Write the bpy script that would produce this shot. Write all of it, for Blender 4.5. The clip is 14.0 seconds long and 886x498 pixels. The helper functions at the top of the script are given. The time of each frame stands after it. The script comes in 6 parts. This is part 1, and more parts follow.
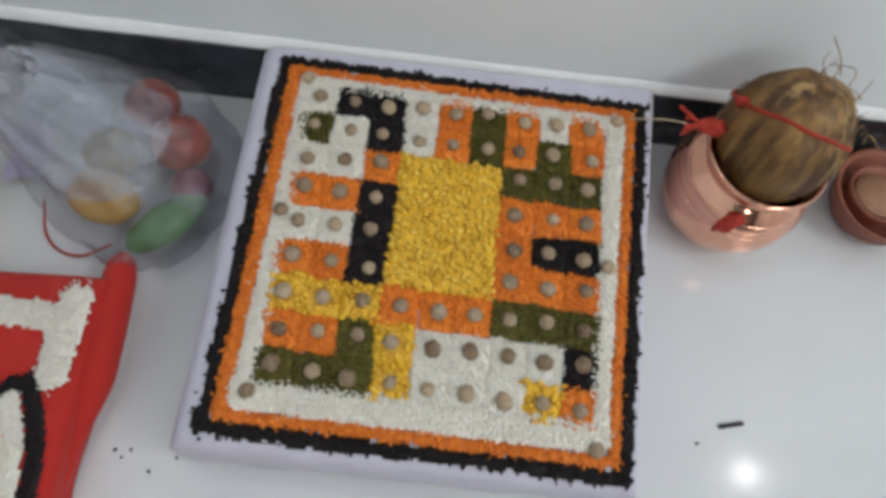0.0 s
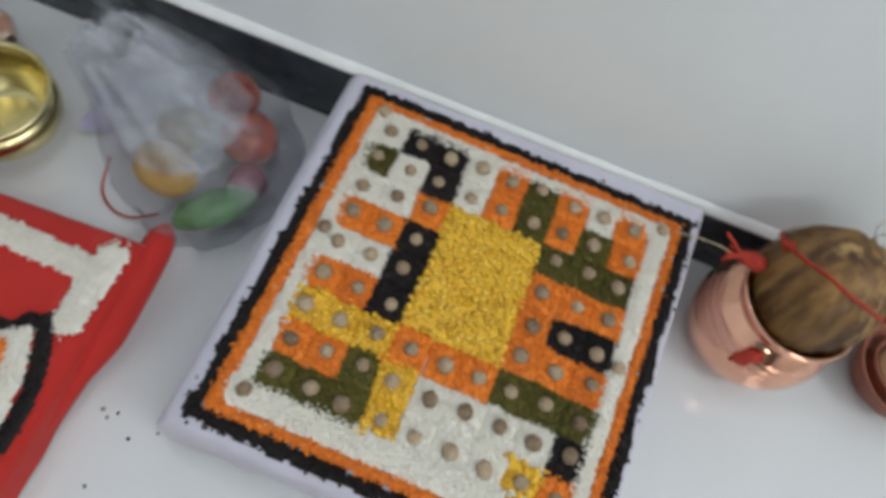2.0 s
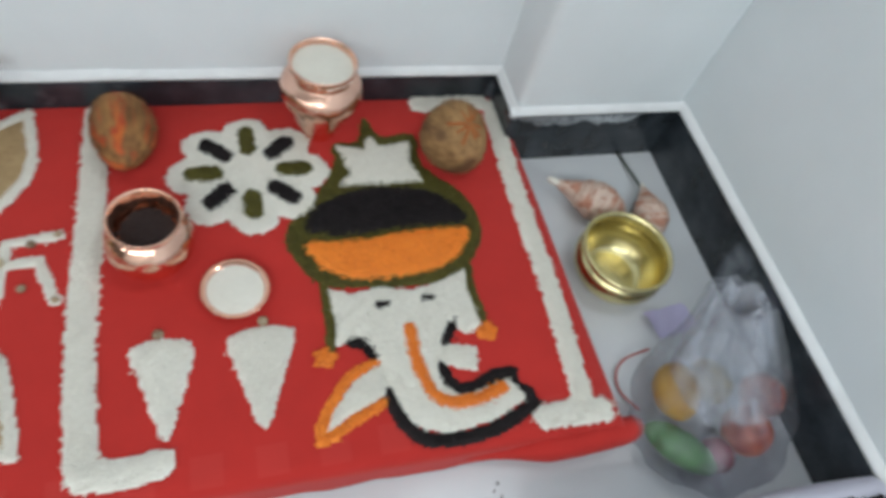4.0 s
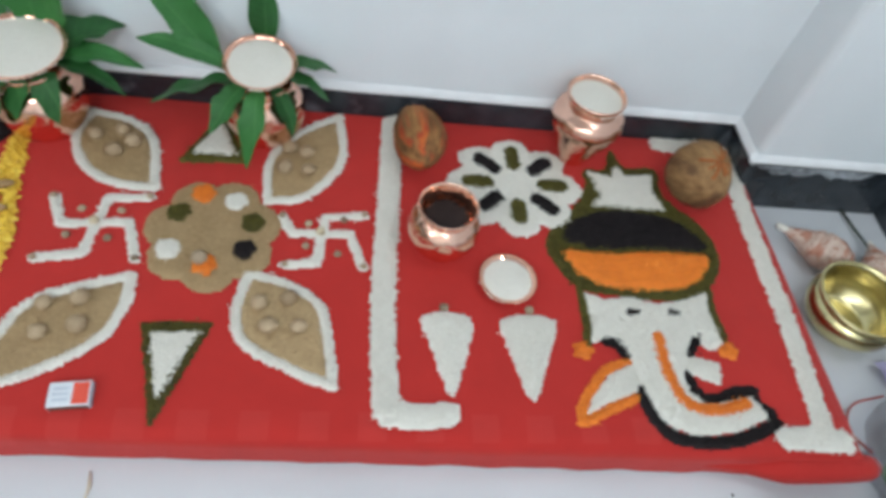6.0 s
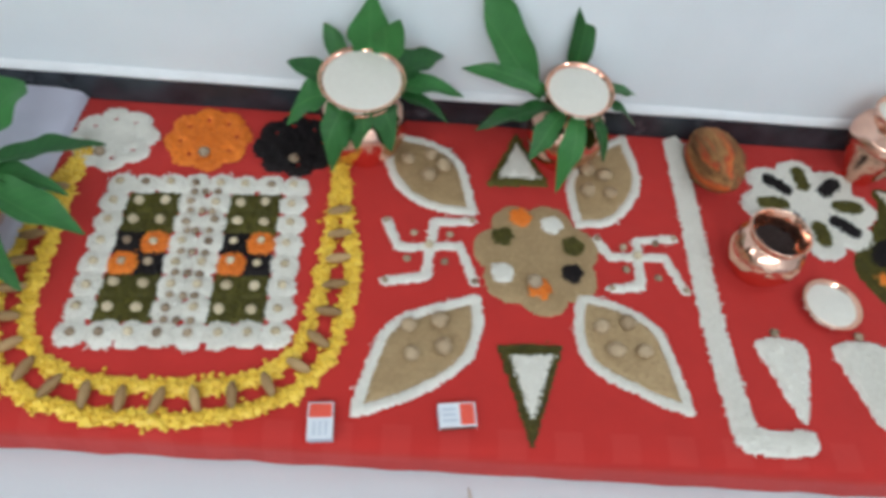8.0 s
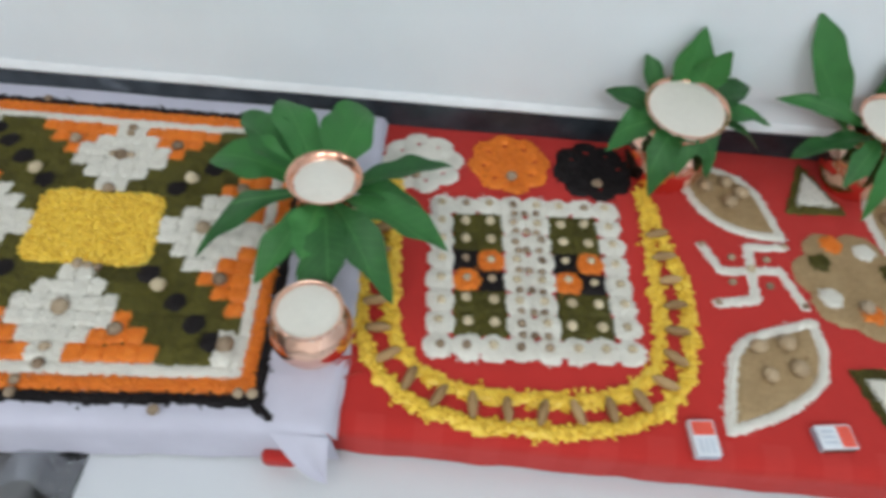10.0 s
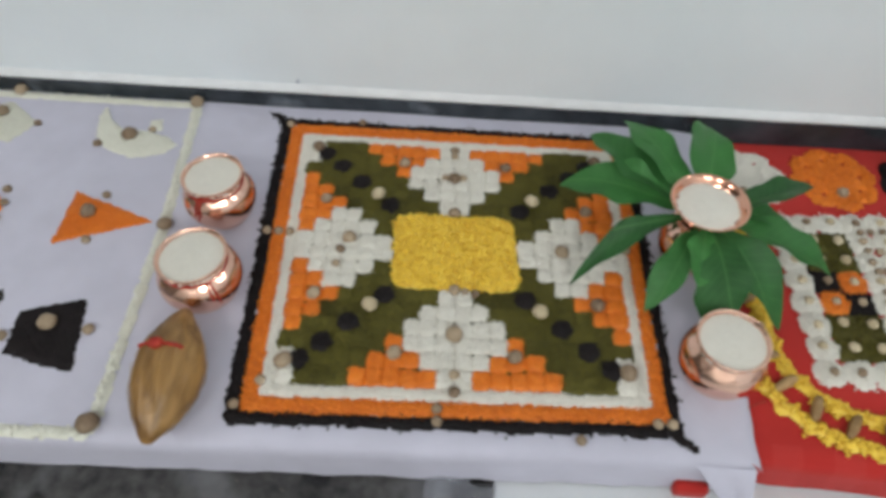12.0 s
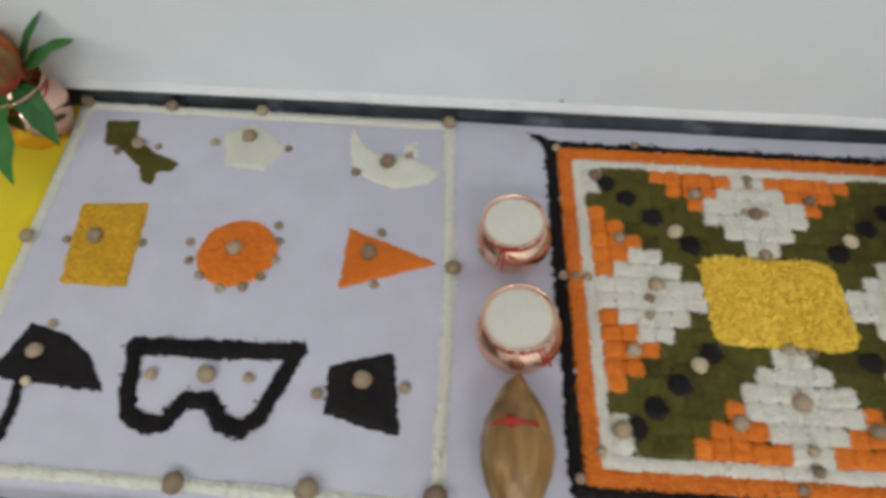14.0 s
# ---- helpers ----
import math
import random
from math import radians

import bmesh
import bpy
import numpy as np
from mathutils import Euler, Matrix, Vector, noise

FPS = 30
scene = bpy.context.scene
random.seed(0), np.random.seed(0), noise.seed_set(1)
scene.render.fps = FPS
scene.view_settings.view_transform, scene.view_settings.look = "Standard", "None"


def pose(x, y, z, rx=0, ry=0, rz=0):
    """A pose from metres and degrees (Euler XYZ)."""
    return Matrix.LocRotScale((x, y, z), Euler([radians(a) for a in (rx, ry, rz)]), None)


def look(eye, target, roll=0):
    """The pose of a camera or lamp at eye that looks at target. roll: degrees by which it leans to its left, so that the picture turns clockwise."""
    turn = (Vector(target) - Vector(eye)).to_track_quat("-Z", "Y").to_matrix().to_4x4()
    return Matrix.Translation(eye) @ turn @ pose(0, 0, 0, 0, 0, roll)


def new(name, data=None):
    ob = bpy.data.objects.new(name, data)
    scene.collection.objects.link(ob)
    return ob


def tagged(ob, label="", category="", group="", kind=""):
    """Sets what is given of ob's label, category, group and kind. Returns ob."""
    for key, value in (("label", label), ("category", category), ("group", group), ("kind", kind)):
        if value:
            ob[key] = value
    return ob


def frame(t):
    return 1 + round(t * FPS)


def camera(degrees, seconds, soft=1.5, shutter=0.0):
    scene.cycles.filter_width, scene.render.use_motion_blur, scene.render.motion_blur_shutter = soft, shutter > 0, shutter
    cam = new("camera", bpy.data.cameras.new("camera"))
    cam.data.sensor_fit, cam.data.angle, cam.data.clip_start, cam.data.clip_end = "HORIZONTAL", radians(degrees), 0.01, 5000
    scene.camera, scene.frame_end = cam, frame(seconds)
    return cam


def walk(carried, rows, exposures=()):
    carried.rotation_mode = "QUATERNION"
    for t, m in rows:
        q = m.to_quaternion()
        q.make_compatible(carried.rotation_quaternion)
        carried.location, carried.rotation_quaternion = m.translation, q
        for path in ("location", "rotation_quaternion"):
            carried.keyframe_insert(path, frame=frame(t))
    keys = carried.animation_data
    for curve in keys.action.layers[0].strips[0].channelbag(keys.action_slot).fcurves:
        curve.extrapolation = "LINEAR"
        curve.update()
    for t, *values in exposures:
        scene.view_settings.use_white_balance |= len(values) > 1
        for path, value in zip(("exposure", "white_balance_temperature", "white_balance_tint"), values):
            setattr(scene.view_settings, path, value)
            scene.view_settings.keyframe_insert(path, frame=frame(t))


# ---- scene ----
cam = camera(67.9, 14.0, soft=3.9, shutter=0.4)
PATH = [
    (0, (-0.493, -0.869, 0.741), (0.256, -1.015, -1.108), 15.7),
    (0.5, (-0.49, -0.871, 0.743), (0.273, -1.036, -1.098), 18.7),
    (1, (-0.481, -0.877, 0.741), (0.276, -1.061, -1.101), 21.0),
    (1.5, (-0.481, -0.876, 0.739), (0.324, -1.018, -1.086), 22.8),
    (2, (-0.492, -0.856, 0.758), (0.364, -0.91, -1.049), 24.5),
    (2.3, (-0.507, -0.821, 0.776), (0.346, -0.72, -1.031), 24.9),
    (2.5, (-0.539, -0.796, 0.759), (0.379, -0.545, -1.0), 23.8),
    (3, (-0.587, -0.721, 0.739), (0.35, -0.278, -0.972), 30.2),
    (3.5, (-0.626, -0.71, 0.788), (0.12, 0.037, -0.91), 26.3),
    (4, (-0.725, -0.734, 0.811), (-0.143, 0.231, -0.841), 21.0),
    (4.2, (-0.761, -0.746, 0.811), (-0.215, 0.254, -0.833), 20.9),
    (6.3, (-0.995, -0.832, 0.809), (-0.76, 0.357, -0.781), 12.6),
    (6.5, (-1.026, -0.833, 0.806), (-0.823, 0.363, -0.784), 11.9),
    (7, (-1.126, -0.816, 0.794), (-0.99, 0.377, -0.805), 9.8),
    (7.2, (-1.165, -0.795, 0.808), (-1.051, 0.365, -0.817), 7.8),
    (9.3, (-1.597, -0.858, 0.803), (-1.482, 0.387, -0.758), 8.8),
    (9.5, (-1.634, -0.867, 0.796), (-1.543, 0.401, -0.747), 8.7),
    (10, (-1.743, -0.851, 0.781), (-1.72, 0.406, -0.775), 5.5),
    (10.5, (-1.857, -0.824, 0.776), (-1.92, 0.42, -0.789), 3.7),
    (11, (-1.948, -0.809, 0.782), (-2.074, 0.391, -0.813), 3.1),
    (11.5, (-2.052, -0.812, 0.792), (-2.202, 0.405, -0.788), -1.4),
    (12, (-2.162, -0.848, 0.789), (-2.287, 0.385, -0.78), -0.4),
    (12.5, (-2.227, -0.844, 0.796), (-2.354, 0.39, -0.773), 1.0),
    (13, (-2.31, -0.796, 0.803), (-2.46, 0.391, -0.8), -1.7),
    (13.5, (-2.395, -0.768, 0.807), (-2.666, 0.357, -0.824), -6.2),
    (14, (-2.511, -0.740, 0.838), (-2.775, 0.329, -0.832), -7.1),
]
walk(cam, [(t, look(eye, target, roll)) for t, eye, target, roll in PATH],
     exposures=[(0, -0.24, 6650, 15), (2, -0.17, 6600, 13), (3, -0.01, 6480, 11), (7, 0.09, 6130, 12), (10.5, 0.00, 6390, 13), (14, -0.27, 6800, 14)])

# ---------------------------------------------------------------- world and light
ZT = 0.104          # top of the skirting
HR, HW, HA = 0.059, 0.078, 0.115   # tops of the red, the white and the small covered platform

world = bpy.data.worlds.new("room_air")
scene.world = world
world.use_nodes = True
world.node_tree.nodes["Background"].inputs[0].default_value = (0.75, 0.85, 1.0, 1)
world.node_tree.nodes["Background"].inputs[1].default_value = 0.05


def lamp(name, place, size_x, size_y, watts, colour, rot=(0, 0, 0)):
    data = bpy.data.lights.new(name, "AREA")
    data.shape, data.size, data.size_y, data.energy, data.color = "RECTANGLE", size_x, size_y, watts, colour
    ob = new(name, data)
    ob.matrix_world = pose(*place, *rot)
    return ob


lamp("ceiling_fill_light", (-1.2, -2.95, 2.74), 1.2, 0.6, 38, (0.92, 1.0, 1.0))
lamp("ceiling_fill_light", (-3.1, -2.90, 2.74), 1.2, 0.6, 36, (0.96, 1.0, 0.97))
# unseen extra fill from the left, added to brighten the column's side face
lamp("ceiling_fill_light", (-4.9, -1.9, 2.74), 1.2, 0.6, 29, (0.95, 1.0, 0.99))
lamp("ceiling_spot_light", (-0.19, -2.82, 2.74), 0.085, 0.085, 1.7, (1.0, 1.0, 0.98))
lamp("tube_light", (-0.06, -0.53, 2.05), 0.05, 0.4, 4.6, (0.95, 1.0, 1.0), (0, 40, 0))

# ---------------------------------------------------------------- materials


def material(name, colour, rough=0.5, metal=0.0, vary=0.12, scale=60.0, bump=0.15, bump_scale=None, spec=0.5, island=False, per_object=False, second=None, coat=0.0, detail=4.0, bump_distance=0.001):
    """A surface with noise in its colour at two scales, and fine relief."""
    m = bpy.data.materials.new(name)
    m.use_nodes = True
    n, l = m.node_tree.nodes, m.node_tree.links
    b = n["Principled BSDF"]
    b.inputs["Roughness"].default_value, b.inputs["Metallic"].default_value = rough, metal
    b.inputs["Specular IOR Level"].default_value = spec
    b.inputs["Coat Weight"].default_value = coat
    co = n.new("ShaderNodeTexCoord")
    coarse, fine = n.new("ShaderNodeTexNoise"), n.new("ShaderNodeTexNoise")
    coarse.inputs["Scale"].default_value, fine.inputs["Scale"].default_value = scale / 6, scale
    coarse.inputs["Detail"].default_value = fine.inputs["Detail"].default_value = detail
    add = n.new("ShaderNodeMath")
    add.operation = "ADD"
    for tex in (coarse, fine):
        l.new(co.outputs["Object"], tex.inputs["Vector"])
    l.new(coarse.outputs["Fac"], add.inputs[0])
    l.new(fine.outputs["Fac"], add.inputs[1])
    ramp = n.new("ShaderNodeMapRange")
    ramp.inputs["From Min"].default_value, ramp.inputs["From Max"].default_value = 0.7, 1.3
    l.new(add.outputs[0], ramp.inputs["Value"])
    fac = ramp.outputs[0]
    if island or per_object:
        src = n.new("ShaderNodeNewGeometry").outputs["Random Per Island"] if island else n.new("ShaderNodeObjectInfo").outputs["Random"]
        mean = n.new("ShaderNodeMath")
        mean.operation = "MULTIPLY_ADD"
        mean.inputs[1].default_value = 0.35
        l.new(fac, mean.inputs[0])
        scaled = n.new("ShaderNodeMath")
        scaled.operation = "MULTIPLY"
        scaled.inputs[1].default_value = 0.65
        l.new(src, scaled.inputs[0])
        l.new(scaled.outputs[0], mean.inputs[2])
        fac = mean.outputs[0]
    mix = n.new("ShaderNodeMix")
    mix.data_type = "RGBA"
    lo = tuple(max(0.0, c * (1 - vary)) for c in colour)
    hi = second if second else tuple(min(1.0, c * (1 + vary)) for c in colour)
    mix.inputs["A"].default_value, mix.inputs["B"].default_value = (*lo, 1), (*hi, 1)
    l.new(fac, mix.inputs["Factor"])
    l.new(mix.outputs["Result"], b.inputs["Base Color"])
    if bump:
        tex = n.new("ShaderNodeTexNoise")
        tex.inputs["Scale"].default_value = bump_scale or scale * 3
        tex.inputs["Detail"].default_value = 3
        bp = n.new("ShaderNodeBump")
        bp.inputs["Strength"].default_value, bp.inputs["Distance"].default_value = bump, bump_distance
        l.new(co.outputs["Object"], tex.inputs["Vector"])
        l.new(tex.outputs["Fac"], bp.inputs["Height"])
        l.new(bp.outputs["Normal"], b.inputs["Normal"])
    return m


RICE = material("white_rice", (0.79, 0.755, 0.67), 0.6, vary=0.07, island=True, scale=200, second=(0.88, 0.85, 0.775))
CREAM = material("cream_cotton", (0.74, 0.73, 0.62), 0.85, vary=0.1, island=True, scale=150, second=(0.84, 0.83, 0.74))
ORANGE = material("orange_lentil", (0.84, 0.175, 0.008), 0.6, vary=0.25, island=True, scale=200, second=(0.98, 0.29, 0.022))
BLACK = material("black_gram", (0.008, 0.006, 0.007), 0.66, vary=0.5, spec=0.22, island=True, scale=200, second=(0.026, 0.020, 0.021))
GREEN = material("green_gram", (0.062, 0.054, 0.008), 0.6, vary=0.4, spec=0.3, island=True, scale=200, second=(0.150, 0.130, 0.022))
YELLOW = material("split_chickpea", (0.80, 0.39, 0.008), 0.42, vary=0.3, island=True, scale=200, second=(1.0, 0.62, 0.045))
LOOSE = material("loose_split_chickpea", (0.84, 0.44, 0.012), 0.36, vary=0.25, per_object=True, scale=200, second=(1.0, 0.70, 0.10))
MARIGOLD = material("yellow_lentil", (0.88, 0.47, 0.012), 0.42, vary=0.2, island=True, scale=200, second=(1.0, 0.72, 0.09))
TAN = material("wheat_grain", (0.41, 0.265, 0.12), 0.65, vary=0.22, island=True, scale=200, second=(0.58, 0.41, 0.22))
NUT = material("areca_nut", (0.20, 0.115, 0.062), 0.6, vary=0.35, per_object=True, scale=220, second=(0.52, 0.40, 0.27), bump=0.4)
NUT_LIGHT = material("light_areca_nut", (0.38, 0.25, 0.135), 0.6, vary=0.25, per_object=True, scale=220, second=(0.58, 0.43, 0.27), bump=0.4)
PALE = material("pale_makhana", (0.52, 0.41, 0.25), 0.6, vary=0.2, per_object=True, scale=220, second=(0.70, 0.59, 0.40), bump=0.3)
DATE = material("dry_date", (0.30, 0.16, 0.055), 0.6, vary=0.3, per_object=True, scale=220, second=(0.52, 0.33, 0.15), bump=0.4)
COPPER = material("polished_copper", (0.86, 0.46, 0.325), 0.09, metal=1.0, vary=0.12, scale=30, bump=0.06, bump_scale=90)


def hammered(m, scale, strength):
    """Shallow round dents beaten into metal."""
    n, l = m.node_tree.nodes, m.node_tree.links
    b = n["Principled BSDF"]
    fine = b.inputs["Normal"].links[0].from_socket
    co, cells, dents = n.new("ShaderNodeTexCoord"), n.new("ShaderNodeTexVoronoi"), n.new("ShaderNodeBump")
    cells.feature = "SMOOTH_F1"
    cells.inputs["Scale"].default_value, cells.inputs["Smoothness"].default_value = scale, 0.25
    dents.inputs["Strength"].default_value, dents.inputs["Distance"].default_value = strength, 0.004
    l.new(co.outputs["Object"], cells.inputs["Vector"])
    l.new(cells.outputs["Distance"], dents.inputs["Height"])
    l.new(fine, dents.inputs["Normal"])
    l.new(dents.outputs["Normal"], b.inputs["Normal"])
    return m


BEATEN = hammered(material("beaten_copper", (0.91, 0.555, 0.425), 0.15, metal=1.0, vary=0.15, scale=30, bump=0.06, bump_scale=90), 62, 0.36)
SATIN = hammered(material("satin_copper", (0.91, 0.555, 0.425), 0.25, metal=1.0, vary=0.15, scale=30, bump=0.06, bump_scale=90), 60, 0.26)
BRASS = material("polished_brass", (0.66, 0.58, 0.31), 0.27, metal=1.0, vary=0.08, scale=30, bump=0.03, bump_scale=60)
KUMKUM = material("red_thread", (0.40, 0.015, 0.012), 0.75, vary=0.3, scale=300, second=(0.55, 0.05, 0.02))
LEAF = material("mango_leaf", (0.022, 0.106, 0.027), 0.5, vary=0.4, scale=40, second=(0.052, 0.215, 0.050), bump=0.2, per_object=True, spec=0.28)


def veined(m):
    """Pale midrib and slanting side veins on a leaf that runs along x."""
    n, l = m.node_tree.nodes, m.node_tree.links
    b = n["Principled BSDF"]
    base = b.inputs["Base Color"].links[0].from_socket
    co, sep = n.new("ShaderNodeTexCoord"), n.new("ShaderNodeSeparateXYZ")
    l.new(co.outputs["Object"], sep.inputs[0])

    def math_node(op, a, c):
        t = n.new("ShaderNodeMath")
        t.operation = op
        for k, v in enumerate((a, c)):
            if isinstance(v, float):
                t.inputs[k].default_value = v
            elif v is not None:
                l.new(v, t.inputs[k])
        return t.outputs[0]

    off = math_node("ABSOLUTE", sep.outputs[1], None)
    rib = math_node("LESS_THAN", off, 0.0011)
    slant = math_node("SUBTRACT", sep.outputs[0], math_node("MULTIPLY", off, 0.7))
    side = math_node("GREATER_THAN", math_node("SINE", math_node("MULTIPLY", slant, 620.0), None), 0.86)
    fac = math_node("MAXIMUM", math_node("MULTIPLY", rib, 0.26), math_node("MULTIPLY", side, 0.09))
    mix = n.new("ShaderNodeMix")
    mix.data_type = "RGBA"
    l.new(base, mix.inputs["A"])
    mix.inputs["B"].default_value = (0.12, 0.30, 0.09, 1)
    l.new(fac, mix.inputs["Factor"])
    l.new(mix.outputs["Result"], b.inputs["Base Color"])


veined(LEAF)
HUSK = material("coconut_husk", (0.145, 0.062, 0.017), 0.55, vary=0.5, scale=90, second=(0.42, 0.225, 0.068), bump=0.9, bump_scale=260)
HUSK_GOLD = material("smooth_coconut_husk", (0.27, 0.125, 0.034), 0.34, vary=0.5, scale=60, second=(0.54, 0.30, 0.10), bump=0.6, bump_scale=180)


def fibrous(m, turn=0.0):
    """Stretches the pattern of a husk along its length."""
    n, l = m.node_tree.nodes, m.node_tree.links
    co = next(x for x in n if x.type == "TEX_COORD")
    stretch = n.new("ShaderNodeMapping")
    stretch.inputs["Scale"].default_value = (0.22, 1.0, 1.0)
    for link in list(co.outputs["Object"].links):
        l.new(stretch.outputs[0], link.to_socket)
    l.new(co.outputs["Object"], stretch.inputs[0])
    return m


for husk in (HUSK, HUSK_GOLD):
    fibrous(husk)
HUSK_RED = fibrous(material("coconut_with_vermilion", (0.19, 0.078, 0.024), 0.8, vary=0.5, scale=110, second=(0.48, 0.23, 0.075), bump=1.0, bump_scale=300))


def smeared(m, colour, scale, low, long=1.0):
    """Adds smears of powder with a shape of their own."""
    n, l = m.node_tree.nodes, m.node_tree.links
    b = n["Principled BSDF"]
    base = b.inputs["Base Color"].links[0].from_socket
    tex, ramp, mix = n.new("ShaderNodeTexNoise"), n.new("ShaderNodeMapRange"), n.new("ShaderNodeMix")
    tex.inputs["Scale"].default_value, tex.inputs["Detail"].default_value = scale, 5
    ramp.inputs["From Min"].default_value, ramp.inputs["From Max"].default_value, ramp.inputs["To Max"].default_value = low, low + 0.12, 0.85
    co, stretch = n.new("ShaderNodeTexCoord"), n.new("ShaderNodeMapping")
    stretch.inputs["Scale"].default_value = (long, 1.0, 1.0)
    l.new(co.outputs["Object"], stretch.inputs[0])
    l.new(stretch.outputs[0], tex.inputs["Vector"])
    l.new(tex.outputs["Fac"], ramp.inputs["Value"])
    mix.data_type = "RGBA"
    mix.inputs["B"].default_value = (*colour, 1)
    l.new(base, mix.inputs["A"])
    l.new(ramp.outputs[0], mix.inputs["Factor"])
    l.new(mix.outputs["Result"], b.inputs["Base Color"])


smeared(HUSK_RED, (0.50, 0.055, 0.012), 62, 0.49, 0.10)
smeared(HUSK_RED, (0.64, 0.16, 0.03), 70, 0.55, 0.10)
smeared(HUSK, (0.070, 0.028, 0.012), 38, 0.47, 0.14)
smeared(HUSK, (0.56, 0.36, 0.14), 44, 0.57, 0.12)
smeared(HUSK_GOLD, (0.085, 0.036, 0.014), 30, 0.52, 0.30)
smeared(HUSK_GOLD, (0.60, 0.38, 0.15), 40, 0.58, 0.14)
VERMILION = material("orange_vermilion_powder", (0.56, 0.14, 0.03), 0.85, vary=0.4, scale=200, second=(0.44, 0.17, 0.05), bump=0.6, bump_scale=300)
HUSK_PALE = fibrous(material("pale_coconut_husk", (0.30, 0.155, 0.060), 0.8, vary=0.35, scale=110, second=(0.50, 0.29, 0.12), bump=1.0, bump_scale=300))
smeared(HUSK_PALE, (0.15, 0.075, 0.034), 26, 0.53, 0.30)
CLAY_PALE = material("pale_terracotta", (0.30, 0.155, 0.085), 0.65, vary=0.2, scale=60, bump=0.3)
CLAY = material("terracotta", (0.27, 0.085, 0.05), 0.6, vary=0.2, scale=60, bump=0.3)
BLACK_SEED = material("dark_fill", (0.016, 0.007, 0.006), 0.7, vary=0.4, island=True, scale=200, second=(0.04, 0.02, 0.017))
LILAC_PAPER = material("lilac_paper", (0.56, 0.52, 0.74), 0.7, vary=0.06, scale=20)
CARD_RED = material("box_red_print", (0.78, 0.09, 0.05), 0.5, vary=0.06, scale=60)
CARD_WHITE = material("box_white_print", (0.72, 0.74, 0.78), 0.5, vary=0.06, scale=60)
CARD_GREY = material("box_grey_print", (0.38, 0.42, 0.50), 0.5, vary=0.08, scale=60)
CARD_PALE = material("box_pale_print", (0.55, 0.59, 0.66), 0.5, vary=0.08, scale=60)
CARD_BROWN = material("box_striker_side", (0.14, 0.05, 0.035), 0.8, vary=0.1, scale=80)
STICK = material("dark_twig", (0.035, 0.03, 0.03), 0.7, vary=0.2, scale=100)
INCENSE = material("grey_green_incense", (0.060, 0.075, 0.058), 0.8, vary=0.3, scale=120)


def set_conch():
    """Pinkish cream shell with soft brown blotches that run in broken rows from end to end."""
    m = material("banded_shell", (0.66, 0.47, 0.37), 0.42, vary=0.25, scale=60, second=(0.78, 0.62, 0.52), bump=0.3)
    n, l = m.node_tree.nodes, m.node_tree.links
    b = n["Principled BSDF"]
    co = n.new("ShaderNodeTexCoord")
    for size, low, colour, along in ((75, 0.50, (0.46, 0.17, 0.095, 1), 0.45), (150, 0.55, (0.36, 0.12, 0.07, 1), 0.8)):
        base = b.inputs["Base Color"].links[0].from_socket
        stretch, tex = n.new("ShaderNodeMapping"), n.new("ShaderNodeTexNoise")
        stretch.inputs["Scale"].default_value = (1.0, along, along)
        l.new(co.outputs["Object"], stretch.inputs[0])
        l.new(stretch.outputs[0], tex.inputs["Vector"])
        tex.inputs["Scale"].default_value, tex.inputs["Detail"].default_value = size, 2.0
        ramp, mix = n.new("ShaderNodeMapRange"), n.new("ShaderNodeMix")
        ramp.inputs["From Min"].default_value, ramp.inputs["From Max"].default_value, ramp.inputs["To Max"].default_value = low, low + 0.13, 0.75
        l.new(tex.outputs["Fac"], ramp.inputs["Value"])
        mix.data_type = "RGBA"
        mix.inputs["B"].default_value = colour
        l.new(base, mix.inputs["A"])
        l.new(ramp.outputs[0], mix.inputs["Factor"])
        l.new(mix.outputs["Result"], b.inputs["Base Color"])
    return m


CONCH = set_conch()


